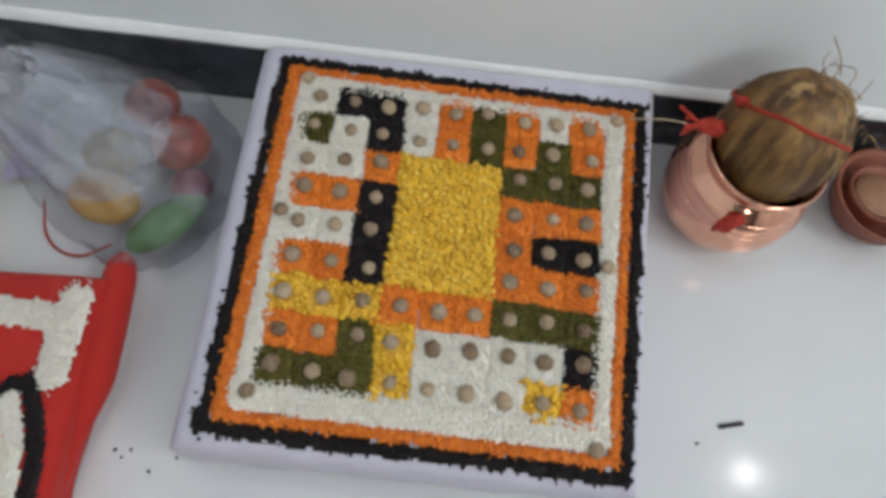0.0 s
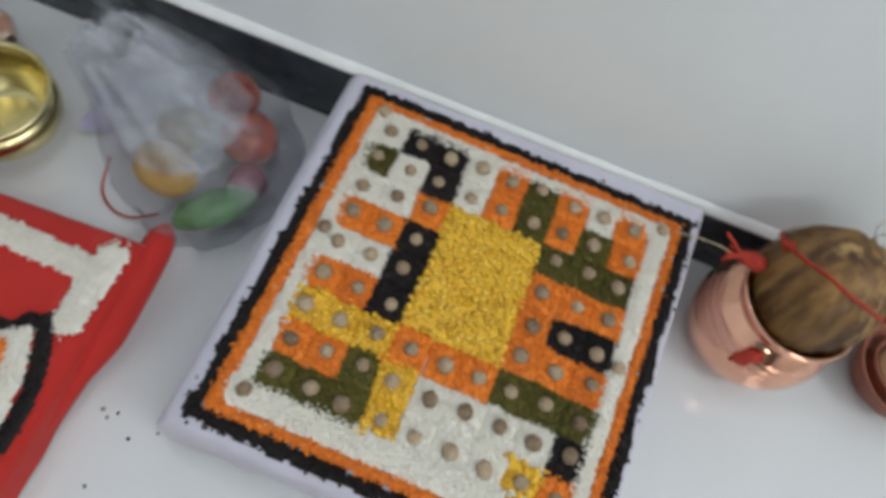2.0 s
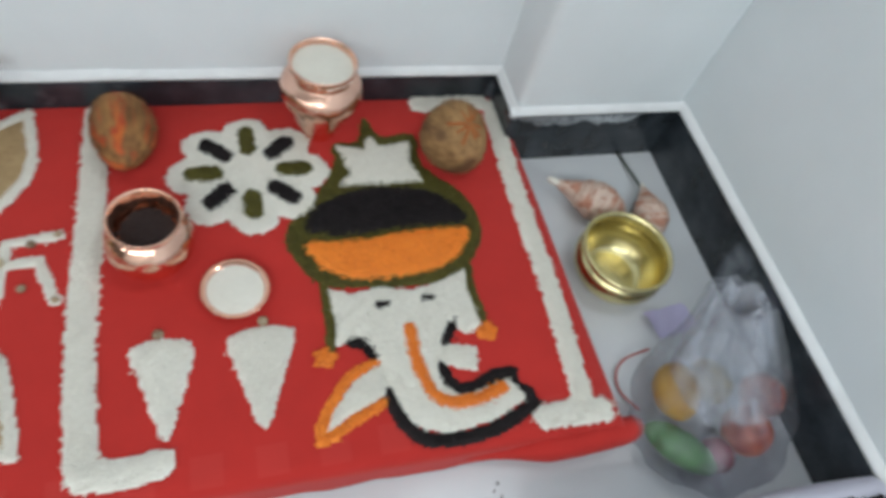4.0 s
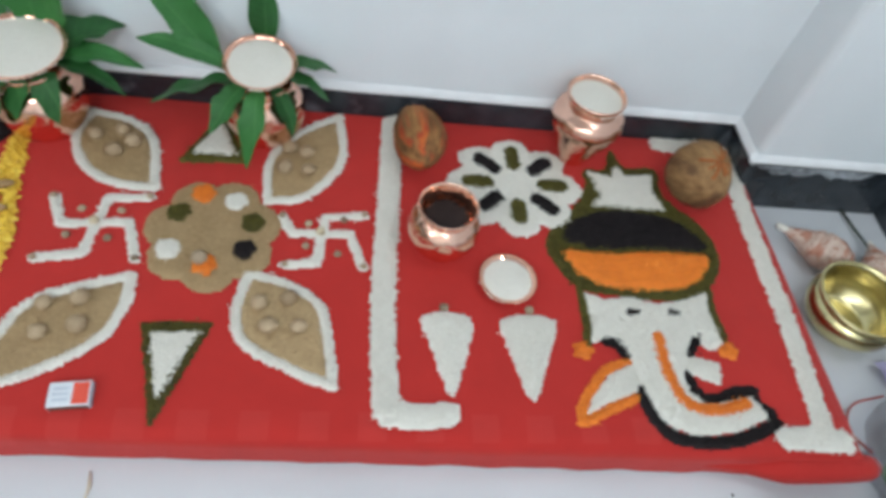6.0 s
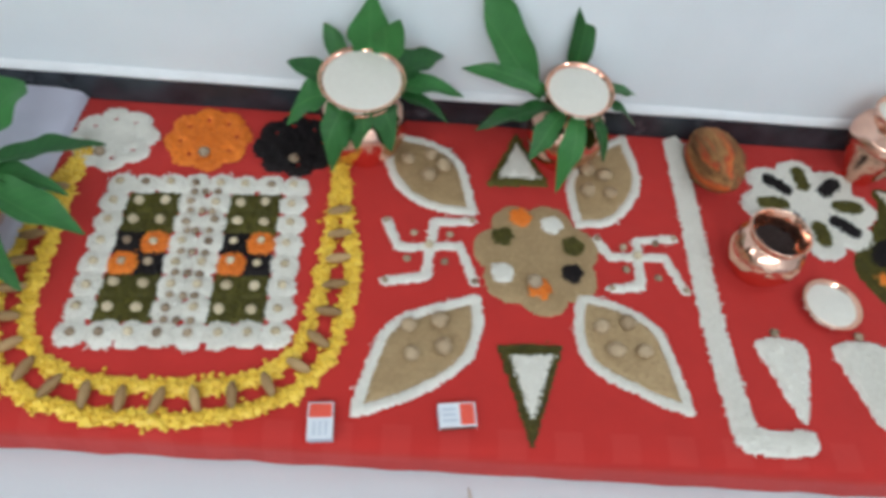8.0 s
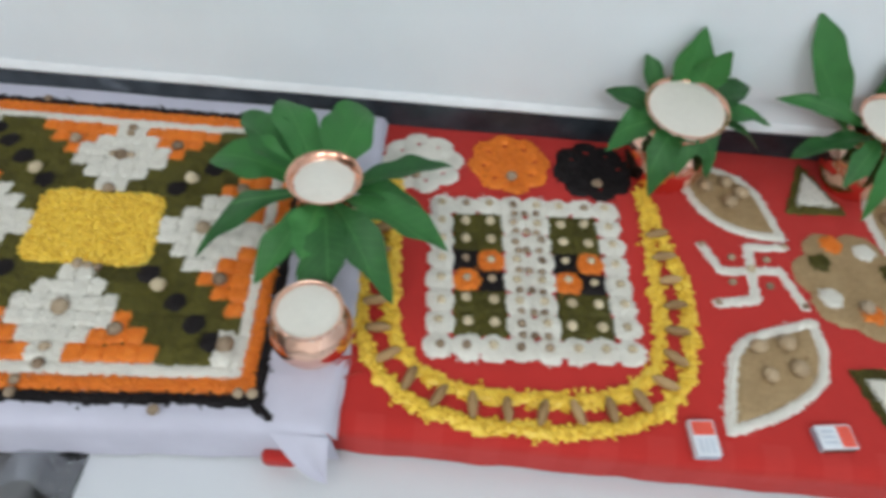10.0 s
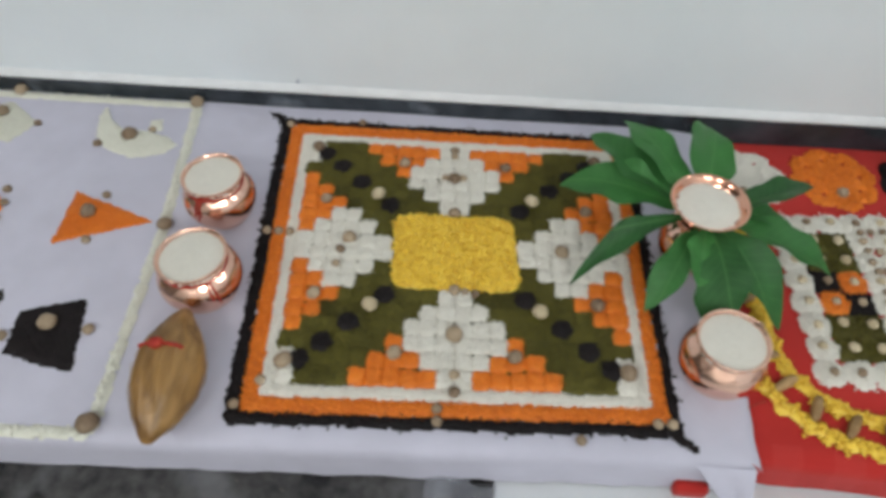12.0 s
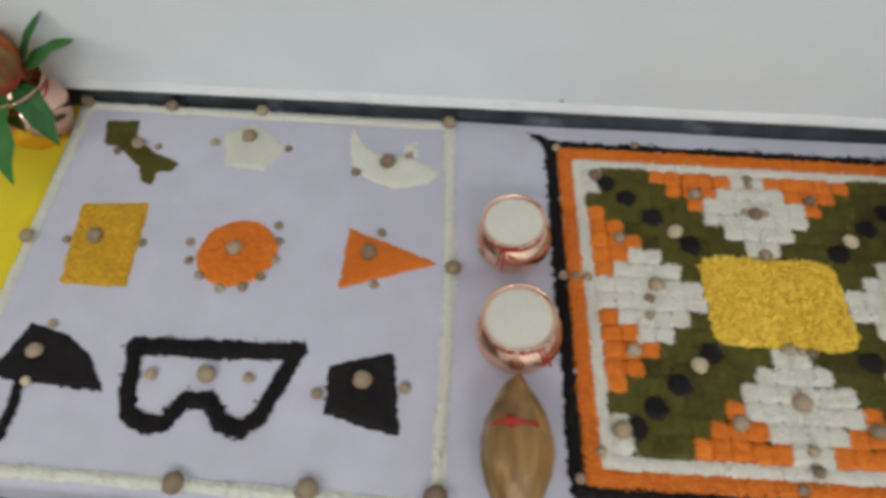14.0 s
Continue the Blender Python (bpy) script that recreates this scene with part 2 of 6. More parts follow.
def cloth_material(name, colour, band=None):
    """Woven cloth; band: y range of a row of lighter woven squares along the front hem."""
    m = material(name, colour, 0.85, vary=0.07, scale=18, bump=0.0, spec=0.2)
    n, l = m.node_tree.nodes, m.node_tree.links
    b = n["Principled BSDF"]
    b.inputs["Sheen Weight"].default_value = 0.15
    co = n.new("ShaderNodeTexCoord")
    sep = n.new("ShaderNodeSeparateXYZ")
    l.new(co.outputs["Object"], sep.inputs[0])

    def weave(axis):
        s = n.new("ShaderNodeMath")
        s.operation = "SINE"
        k = n.new("ShaderNodeMath")
        k.operation = "MULTIPLY"
        k.inputs[1].default_value = 4200.0
        l.new(sep.outputs[axis], k.inputs[0])
        l.new(k.outputs[0], s.inputs[0])
        return s.outputs[0]

    prod = n.new("ShaderNodeMath")
    prod.operation = "MULTIPLY"
    l.new(weave(0), prod.inputs[0])
    l.new(weave(1), prod.inputs[1])
    big = n.new("ShaderNodeTexNoise")
    big.inputs["Scale"].default_value, big.inputs["Detail"].default_value = 14, 3
    l.new(co.outputs["Object"], big.inputs["Vector"])
    b1, b2 = n.new("ShaderNodeBump"), n.new("ShaderNodeBump")
    b1.inputs["Strength"].default_value, b1.inputs["Distance"].default_value = 0.25, 0.0003
    b2.inputs["Strength"].default_value, b2.inputs["Distance"].default_value = 0.5, 0.006
    l.new(prod.outputs[0], b1.inputs["Height"])
    l.new(big.outputs["Fac"], b2.inputs["Height"])
    l.new(b1.outputs["Normal"], b2.inputs["Normal"])
    l.new(b2.outputs["Normal"], b.inputs["Normal"])
    if band:
        base = b.inputs["Base Color"].links[0].from_socket

        def test(sock, op, value):
            t = n.new("ShaderNodeMath")
            t.operation = op
            t.inputs[1].default_value = value
            l.new(sock, t.inputs[0])
            return t.outputs[0]

        def both(a, c):
            t = n.new("ShaderNodeMath")
            t.operation = "MULTIPLY"
            l.new(a, t.inputs[0])
            l.new(c, t.inputs[1])
            return t.outputs[0]

        squares = test(test(sep.outputs[0], "PINGPONG", 0.034), "GREATER_THAN", 0.017)
        inside = both(test(sep.outputs[1], "GREATER_THAN", band[0]), test(sep.outputs[1], "LESS_THAN", band[1]))
        fac = test(both(squares, inside), "MULTIPLY", 0.22)
        mix = n.new("ShaderNodeMix")
        mix.data_type = "RGBA"
        l.new(base, mix.inputs["A"])
        mix.inputs["B"].default_value = (0.60, 0.07, 0.06, 1)
        l.new(fac, mix.inputs["Factor"])
        l.new(mix.outputs["Result"], b.inputs["Base Color"])
    return m


RED_CLOTH = cloth_material("red_cotton_cloth", (0.495, 0.028, 0.022), (-0.556, -0.522))
WHITE_CLOTH = cloth_material("white_cotton_cloth", (0.575, 0.56, 0.655))
YELLOW_CLOTH = cloth_material("yellow_satin_cloth", (0.80, 0.62, 0.02))
WALL = material("white_wall_paint", (0.82, 0.872, 0.900), 0.75, vary=0.035, scale=7, bump=0.12, bump_scale=60, bump_distance=0.002)
LEDGE = material("white_plaster_edge", (0.80, 0.81, 0.82), 0.6, vary=0.06, scale=40, bump=0.4, bump_scale=120)
SKIRT = material("black_granite_skirting", (0.020, 0.027, 0.034), 0.24, vary=0.5, scale=25, second=(0.050, 0.062, 0.074), bump=0.0)
smeared(SKIRT, (0.20, 0.22, 0.25), 9, 0.60)
SMEAR = material("thin_paint_smear", (0.13, 0.145, 0.16), 0.6, vary=0.6, scale=70, second=(0.50, 0.54, 0.58), bump=0.3, bump_scale=150)
# for the unseen left wall: dark so that polished copper reflects some contrast
DARK_WALL = material("dark_unseen_wall", (0.13, 0.115, 0.10), 0.8, vary=0.06, scale=7, bump=0.1, bump_scale=60)
FAR_WALL = material("grey_far_wall_paint", (0.66, 0.66, 0.65), 0.8, vary=0.06, scale=7, bump=0.1, bump_scale=60)
FLOOR = material("white_glazed_floor", (0.665, 0.68, 0.70), 0.12, vary=0.03, scale=5, bump=0.02, bump_scale=14)
GRANITE = material("dark_polished_granite", (0.012, 0.012, 0.013), 0.24, vary=0.5, scale=60, second=(0.095, 0.092, 0.088), bump=0.08, detail=9)
smeared(GRANITE, (0.16, 0.16, 0.165), 7, 0.55)
smeared(GRANITE, (0.20, 0.17, 0.14), 70, 0.66)
CEIL = material("white_ceiling_paint", (0.78, 0.78, 0.78), 0.9, vary=0.03, scale=6)


def plastic(name, milky, glossy):
    m = bpy.data.materials.new(name)
    m.use_nodes = True
    n, l = m.node_tree.nodes, m.node_tree.links
    n.remove(n["Principled BSDF"])
    out = n["Material Output"]
    clear, gloss, milk = n.new("ShaderNodeBsdfTransparent"), n.new("ShaderNodeBsdfGlossy"), n.new("ShaderNodeBsdfDiffuse")
    clear.inputs[0].default_value = (0.885, 0.89, 0.91, 1)
    gloss.inputs["Roughness"].default_value = 0.22
    gloss.inputs[0].default_value = (0.8, 0.82, 0.84, 1)
    milk.inputs[0].default_value = (0.58, 0.60, 0.68, 1)
    noise_tex = n.new("ShaderNodeTexNoise")
    noise_tex.inputs["Scale"].default_value, noise_tex.inputs["Detail"].default_value = 22, 4
    bp = n.new("ShaderNodeBump")
    bp.inputs["Strength"].default_value, bp.inputs["Distance"].default_value = 0.8, 0.008
    l.new(noise_tex.outputs["Fac"], bp.inputs["Height"])
    l.new(bp.outputs["Normal"], gloss.inputs["Normal"])
    m1, m2 = n.new("ShaderNodeMixShader"), n.new("ShaderNodeMixShader")
    rim = n.new("ShaderNodeLayerWeight")
    rim.inputs["Blend"].default_value = 0.25
    sheen = n.new("ShaderNodeMath")
    sheen.operation = "MULTIPLY_ADD"
    sheen.inputs[1].default_value, sheen.inputs[2].default_value = 0.22, glossy
    l.new(rim.outputs["Facing"], sheen.inputs[0])
    l.new(sheen.outputs[0], m2.inputs[0])
    creases, along, span = n.new("ShaderNodeTexNoise"), n.new("ShaderNodeMapping"), n.new("ShaderNodeMapRange")
    co = n.new("ShaderNodeTexCoord")
    along.inputs["Scale"].default_value = (1.0, 0.35, 0.5)
    creases.inputs["Scale"].default_value, creases.inputs["Detail"].default_value = 30, 3
    span.inputs["From Min"].default_value, span.inputs["From Max"].default_value = 0.50, 0.68
    span.inputs["To Min"].default_value, span.inputs["To Max"].default_value = milky
    l.new(co.outputs["Object"], along.inputs[0])
    l.new(along.outputs[0], creases.inputs["Vector"])
    l.new(creases.outputs["Fac"], span.inputs["Value"])
    l.new(span.outputs[0], m1.inputs[0])
    l.new(clear.outputs[0], m1.inputs[1])
    l.new(milk.outputs[0], m1.inputs[2])
    l.new(m1.outputs[0], m2.inputs[1])
    l.new(gloss.outputs[0], m2.inputs[2])
    l.new(m2.outputs[0], out.inputs["Surface"])
    return m


PLASTIC = plastic("clear_thin_plastic", (0.025, 0.20), 0.06)
CRUMPLED = plastic("crumpled_thin_plastic", (0.14, 0.46), 0.14)

# ---------------------------------------------------------------- mesh helpers


def part(name, mesh, mat, parent=None, label="", smooth=True):
    """Links a bmesh or a mesh as one object under a thing or a part."""
    if isinstance(mesh, bmesh.types.BMesh):
        data = bpy.data.meshes.new(name)
        mesh.to_mesh(data)
        mesh.free()
    else:
        data = mesh
        data.name = name
    if mat:
        data.materials.append(mat)
    if smooth:
        data.polygons.foreach_set("use_smooth", [True] * len(data.polygons))
    ob = new(name, data)
    if parent:
        ob.parent = parent
    return tagged(ob, label=label)


def thing(name, label, category, group="", kind="", place=(0, 0, 0)):
    ob = tagged(new(name), label, category, group, kind)
    ob.location = place
    return ob


def from_arrays(verts, quads=None, tris=None):
    """A mesh from arrays of corners, quads and triangles."""
    data = bpy.data.meshes.new("mesh")
    faces, sizes = [], []
    if quads is not None and len(quads):
        faces.append(np.asarray(quads, np.int32).ravel())
        sizes.append(np.full(len(quads), 4, np.int32))
    if tris is not None and len(tris):
        faces.append(np.asarray(tris, np.int32).ravel())
        sizes.append(np.full(len(tris), 3, np.int32))
    loops, sizes = np.concatenate(faces), np.concatenate(sizes)
    data.vertices.add(len(verts))
    data.vertices.foreach_set("co", np.asarray(verts, np.float32).ravel())
    data.loops.add(len(loops))
    data.loops.foreach_set("vertex_index", loops)
    data.polygons.add(len(sizes))
    data.polygons.foreach_set("loop_start", np.r_[0, np.cumsum(sizes)[:-1]].astype(np.int32))
    data.update(calc_edges=True)
    data.validate()
    return data


def grid_mesh(points):
    """A mesh from an array of rows of points, open on all sides."""
    p = np.asarray(points, float)
    a, b = p.shape[:2]
    i = np.arange(a * b).reshape(a, b)
    quads = np.stack([i[:-1, :-1], i[1:, :-1], i[1:, 1:], i[:-1, 1:]], -1).reshape(-1, 4)
    return from_arrays(p.reshape(-1, 3), quads)


def lathe(profile, segments=40, wobble=0.0, seed=0):
    """Turns a profile of (radius, height) about z; the ends are closed where the radius is nought."""
    rng = np.random.default_rng(seed)
    ang = np.linspace(0, 2 * np.pi, segments, endpoint=False)
    rad = 1 + wobble * np.sin(3 * ang + rng.uniform(0, 6)) if wobble else np.ones(segments)
    rows = np.array([[(r * k * np.cos(a), r * k * np.sin(a), z) for a, k in zip(ang, rad)] for r, z in profile])
    n = len(profile)
    i = np.arange(n * segments).reshape(n, segments)
    j = np.roll(i, -1, 1)
    quads = np.stack([i[:-1], j[:-1], j[1:], i[1:]], -1).reshape(-1, 4)
    bm = bmesh.new()
    vs = [bm.verts.new(v) for v in rows.reshape(-1, 3)]
    for q in quads:
        bm.faces.new([vs[k] for k in q])
    bmesh.ops.remove_doubles(bm, verts=bm.verts, dist=1e-5)
    bmesh.ops.recalc_face_normals(bm, faces=bm.faces)
    return bm


def curve_profile(points, steps=6):
    """A smooth open line through the given points."""
    p = np.array(points, float)
    q = np.vstack([2 * p[0] - p[1], p, 2 * p[-1] - p[-2]])
    out = []
    for k in range(1, len(q) - 2):
        for s in np.arange(steps) / steps:
            a, b, c, d = q[k - 1 : k + 3]
            out.append(0.5 * (2 * b + (c - a) * s + (2 * a - 5 * b + 4 * c - d) * s**2 + (3 * b - a - 3 * c + d) * s**3))
    return np.array(out + [p[-1]])


def rounded(points, steps=5):
    """A smooth closed line through the given points."""
    p = [np.array(v, float) for v in points]
    n, out = len(p), []
    for k in range(n):
        a, b, c, d = p[k - 1], p[k], p[(k + 1) % n], p[(k + 2) % n]
        for s in np.arange(steps) / steps:
            out.append(0.5 * (2 * b + (c - a) * s + (2 * a - 5 * b + 4 * c - d) * s**2 + (3 * b - a - 3 * c + d) * s**3))
    return np.array(out)


def tube(line, radius, sides=8, taper=None):
    """A round rod along a line of points."""
    p = np.array(line, float)
    t = np.gradient(p, axis=0)
    t /= np.linalg.norm(t, axis=1)[:, None] + 1e-9
    ref = np.array([0, 0, 1.0]) if abs(t[:, 2]).mean() < 0.8 else np.array([1.0, 0, 0])
    u = np.cross(t, ref)
    u /= np.linalg.norm(u, axis=1)[:, None] + 1e-9
    v = np.cross(t, u)
    r = radius * (np.ones(len(p)) if taper is None else np.asarray(taper))
    ang = np.linspace(0, 2 * np.pi, sides, endpoint=False)
    ring = p[:, None] + r[:, None, None] * (np.cos(ang)[None, :, None] * u[:, None] + np.sin(ang)[None, :, None] * v[:, None])
    i = np.arange(len(p) * sides).reshape(len(p), sides)
    j = np.roll(i, -1, 1)
    quads = np.stack([i[:-1], i[1:], j[1:], j[:-1]], -1).reshape(-1, 4)
    verts = np.vstack([ring.reshape(-1, 3), p[0], p[-1]])
    a, b = len(verts) - 2, len(verts) - 1
    tris = [(a, i[0][k], j[0][k]) for k in range(sides)] + [(b, j[-1][k], i[-1][k]) for k in range(sides)]
    return from_arrays(verts, quads, tris)


def ball(radii, seg=20, rings=14, lump=0.0, lump_scale=3.0, seed=0, shape=None):
    """A closed lumpy ellipsoid about the origin; shape(point) may move each corner."""
    rows = []
    off = Vector((seed * 3.7, seed * 1.3, seed * 2.1))
    for a in np.linspace(0, np.pi, rings + 1):
        row = []
        for b in np.linspace(0, 2 * np.pi, seg, endpoint=False):
            d = Vector((np.sin(a) * np.cos(b), np.sin(a) * np.sin(b), np.cos(a)))
            k = 1 + lump * noise.noise(d * lump_scale + off)
            v = Vector((d.x * radii[0] * k, d.y * radii[1] * k, d.z * radii[2] * k))
            row.append(tuple(shape(v) if shape else v))
        rows.append(row)
    p = np.array(rows)
    i = np.arange(p.shape[0] * seg).reshape(-1, seg)
    j = np.roll(i, -1, 1)
    quads = np.stack([i[:-1], i[1:], j[1:], j[:-1]], -1).reshape(-1, 4)
    bm = bmesh.new()
    vs = [bm.verts.new(v) for v in p.reshape(-1, 3)]
    for q in quads:
        bm.faces.new([vs[k] for k in q])
    bmesh.ops.remove_doubles(bm, verts=bm.verts, dist=1e-6)
    return bm


def box(lo, hi, bevel=0.0, segments=2):
    bm = bmesh.new()
    bmesh.ops.create_cube(bm, size=1)
    for v in bm.verts:
        v.co = Vector([(a + b) / 2 + c * (b - a) for a, b, c in zip(lo, hi, v.co)])
    if bevel:
        bmesh.ops.bevel(bm, geom=list(bm.edges), offset=bevel, segments=segments, affect="EDGES", profile=0.5)
    return bm


# ---------------------------------------------------------------- beds of grain


def inside_poly(pts, poly):
    """Distance inside a closed line: positive within, negative without."""
    a, b = poly, np.roll(poly, -1, 0)
    d = np.full(len(pts), 1e9)
    odd = np.zeros(len(pts), bool)
    for p, q in zip(a, b):
        e = q - p
        s = np.clip(((pts - p) @ e) / (e @ e + 1e-12), 0, 1)
        d = np.minimum(d, np.linalg.norm(pts - p - s[:, None] * e, axis=1))
        cross = (p[1] > pts[:, 1]) != (q[1] > pts[:, 1])
        odd ^= cross & (pts[:, 0] < (q[0] - p[0]) * (pts[:, 1] - p[1]) / (q[1] - p[1] + 1e-12) + p[0])
    return np.where(odd, d, -d)


def inside_line(pts, line, width):
    """Distance inside a stripe of that width along an open line."""
    d = np.full(len(pts), 1e9)
    for p, q in zip(line[:-1], line[1:]):
        e = q - p
        s = np.clip(((pts - p) @ e) / (e @ e + 1e-12), 0, 1)
        d = np.minimum(d, np.linalg.norm(pts - p - s[:, None] * e, axis=1))
    return width / 2 - d


# grain sizes: length, width, height, spacing between grains
GRAINS = {
    "rice": (0.0062, 0.0022, 0.0020, 0.0036),
    "lentil": (0.0046, 0.0042, 0.0026, 0.0039),
    "gram": (0.0046, 0.0034, 0.0032, 0.0039),
    "dal": (0.0080, 0.0070, 0.0045, 0.0062),
    "fine": (0.0030, 0.0022, 0.0018, 0.0034),
    "powder": (0.0022, 0.0017, 0.0008, 0.0025),
    "cotton": (0.0080, 0.0030, 0.0022, 0.0055),
}
RNG = np.random.default_rng(7)
_R = np.array([[np.cos(a), np.sin(a)] for a in (0.3, 1.87, 3.44, 5.01)])
GRAIN_V = np.vstack([[0, 0, 0.5], np.c_[_R * 0.36, np.full(4, 0.32)], np.c_[_R[[0, 1, 2, 3]] * 0.5, np.full(4, -0.12)], [0, 0, -0.4]])
GRAIN_Q = np.array([[1, 5, 6, 2], [2, 6, 7, 3], [3, 7, 8, 4], [4, 8, 5, 1]])
GRAIN_T = np.array([[0, 1, 2], [0, 2, 3], [0, 3, 4], [0, 4, 1], [9, 6, 5], [9, 7, 6], [9, 8, 7], [9, 5, 8]])


def grains_at(pts, z, kind, tilt=0.45):
    """Single grains laid at the points, at random turns."""
    ln, wd, ht, _ = GRAINS[kind]
    n = len(pts)
    size = np.array([ln, wd, ht]) * RNG.uniform(0.8, 1.2, (n, 1))
    yaw, pit, rol = RNG.uniform(0, 2 * np.pi, n), RNG.normal(0, tilt * 0.6, n), RNG.normal(0, tilt, n)
    v = GRAIN_V[None] * size[:, None]
    y, zz = v[..., 1] * np.cos(rol)[:, None] - v[..., 2] * np.sin(rol)[:, None], v[..., 1] * np.sin(rol)[:, None] + v[..., 2] * np.cos(rol)[:, None]
    x, zz = v[..., 0] * np.cos(pit)[:, None] + zz * np.sin(pit)[:, None], -v[..., 0] * np.sin(pit)[:, None] + zz * np.cos(pit)[:, None]
    x, y = x * np.cos(yaw)[:, None] - y * np.sin(yaw)[:, None], x * np.sin(yaw)[:, None] + y * np.cos(yaw)[:, None]
    v = np.stack([x + pts[:, :1], y + pts[:, 1:2], zz + np.asarray(z).reshape(-1, 1)], -1).reshape(-1, 3)
    step = (np.arange(n) * len(GRAIN_V))[:, None, None]
    return v, (GRAIN_Q[None] + step).reshape(-1, 4), (GRAIN_T[None] + step).reshape(-1, 3)


WAVES = [(RNG.uniform(0, 2 * np.pi), RNG.uniform(0, 2 * np.pi), 2 * np.pi / w) for w in (0.0095, 0.012, 0.016, 0.021, 0.029, 0.043)]


def wander(q):
    """A slow wobble over the plan, between about -1 and 1, as of grain laid out by fingers."""
    return sum(np.sin((q[:, 0] * math.cos(a) + q[:, 1] * math.sin(a)) * k + p) for a, p, k in WAVES) / 2.6


def bed(name, inside, bounds, z, kind, mat, parent, height=0.004, edge=0.0012, cell=0.003, label="", strays=0.02, rise=0.004, singles="", wavy=0.0010):
    """A low bed of grain: a soft mound with single grains over it and a ragged, wavering rim."""
    outline = inside
    inside = lambda q: outline(q) + wavy * wander(q)
    (x0, y0), (x1, y1) = bounds
    pad = 0.006
    xs, ys = np.arange(x0 - pad, x1 + pad, cell), np.arange(y0 - pad, y1 + pad, cell)
    gx, gy = np.meshgrid(xs, ys, indexing="ij")
    flat = np.c_[gx.ravel(), gy.ravel()]
    d = inside(flat).reshape(gx.shape)
    lift = height * (1 - np.exp(-np.clip(d, 0, None) / rise)) - 0.0006
    i = np.arange(gx.size).reshape(gx.shape)
    keep = (d[:-1, :-1] > -cell) & (d[1:, :-1] > -cell) & (d[1:, 1:] > -cell) & (d[:-1, 1:] > -cell)
    quads = np.stack([i[:-1, :-1], i[1:, :-1], i[1:, 1:], i[:-1, 1:]], -1)[keep]
    used, back = np.unique(quads, return_inverse=True)
    verts = np.c_[flat, (z + lift).ravel()][used]
    quads = back.reshape(-1, 4)
    step = GRAINS[kind][3]
    px, py = np.meshgrid(np.arange(x0 - pad, x1 + pad, step), np.arange(y0 - pad, y1 + pad, step), indexing="ij")
    pts = np.c_[px.ravel(), py.ravel()]
    pts = pts + RNG.uniform(-0.5, 0.5, pts.shape) * step
    dist = inside(pts)
    loose = RNG.random(len(pts)) < strays
    pts = pts[(dist > RNG.normal(0, edge, len(pts))) | (loose & (dist > -0.006))]
    dist = np.clip(inside(pts), 0, None)
    gz = z + height * (1 - np.exp(-dist / rise)) + RNG.uniform(-0.0006, 0.0012, len(pts)) + GRAINS[kind][2] * 0.15
    if singles:
        # the grains that can be told apart are pieces of their own, up to 300
        order = RNG.permutation(len(pts))
        alone, rest = order[:300], order[300:]
        shapes = []
        for k in range(24):
            v, q, t3 = grains_at(np.zeros((1, 2)), [0.0], kind)
            shapes.append(from_arrays(v, q, t3))
            shapes[-1].materials.append(LOOSE)
        for k, j in enumerate(alone):
            ob = new(singles, shapes[k % 24])
            ob.parent = parent
            ob.location = (*pts[j], gz[j])
        pts, gz = pts[rest], gz[rest]
    gv, gq, gt = grains_at(pts, gz, kind)
    m = from_arrays(np.vstack([verts, gv]), np.vstack([quads, gq + len(verts)]), gt + len(verts))
    return part(name, m, mat, parent, label)


def poly_bed(name, points, z, kind, mat, parent, smooth=0, **more):
    p = rounded(points, smooth) if smooth else np.array(points, float)
    return bed(name, lambda q: inside_poly(q, p), (p.min(0), p.max(0)), z, kind, mat, parent, **more)


def line_bed(name, points, width, z, kind, mat, parent, smooth=0, **more):
    p = curve_profile(points, smooth) if smooth else np.array(points, float)
    return bed(name, lambda q: inside_line(q, p, width), (p.min(0) - width / 2, p.max(0) + width / 2), z, kind, mat, parent, **more)


def disc_bed(name, centre, radius, z, kind, mat, parent, petals=0, depth=0.0, turn=0.0, hole=0.0, squash=1.0, **more):
    c = np.array(centre, float)

    def inside(q):
        o = (q - c) / (1, squash)
        r, a = np.linalg.norm(o, axis=1), np.arctan2(o[:, 1], o[:, 0])
        edge = radius * (1 - depth + depth * abs(np.cos(petals / 2 * (a - turn))) ** 0.7) if petals else radius
        return np.minimum(edge - r, r - hole) if hole else edge - r

    return bed(name, inside, (c - radius, c + radius), z, kind, mat, parent, **more)


# ---------------------------------------------------------------- the room
tagged(part("floor", box((-2.13, -4.0, -0.06), (0.3, 0.3, 0.0)), FLOOR, smooth=False), "glossy white glazed floor with soft lamp reflections", "floor", kind="structure")
tagged(part("floor_dark", box((-6.0, -4.0, -0.06), (-2.131, 0.3, 0.0)), GRANITE, smooth=False), "dark polished granite floor beside the white floor", "floor", kind="structure")
tagged(part("wall_back", box((-6.0, 0.0, 0.0), (-0.302, 0.25, 2.8)), WALL, smooth=False), "off-white painted wall behind the display", "wall", kind="structure")
tagged(part("wall_column", box((-0.302, -0.09, 0.0), (0.004, 0.25, 2.8), 0.016, 5), WALL), "white painted column standing out from the wall", "wall", kind="structure")
tagged(part("wall_right", box((0.0, -4.0, 0.0), (0.25, 0.25, 2.8)), WALL, smooth=False), "off-white painted side wall", "wall", kind="structure")
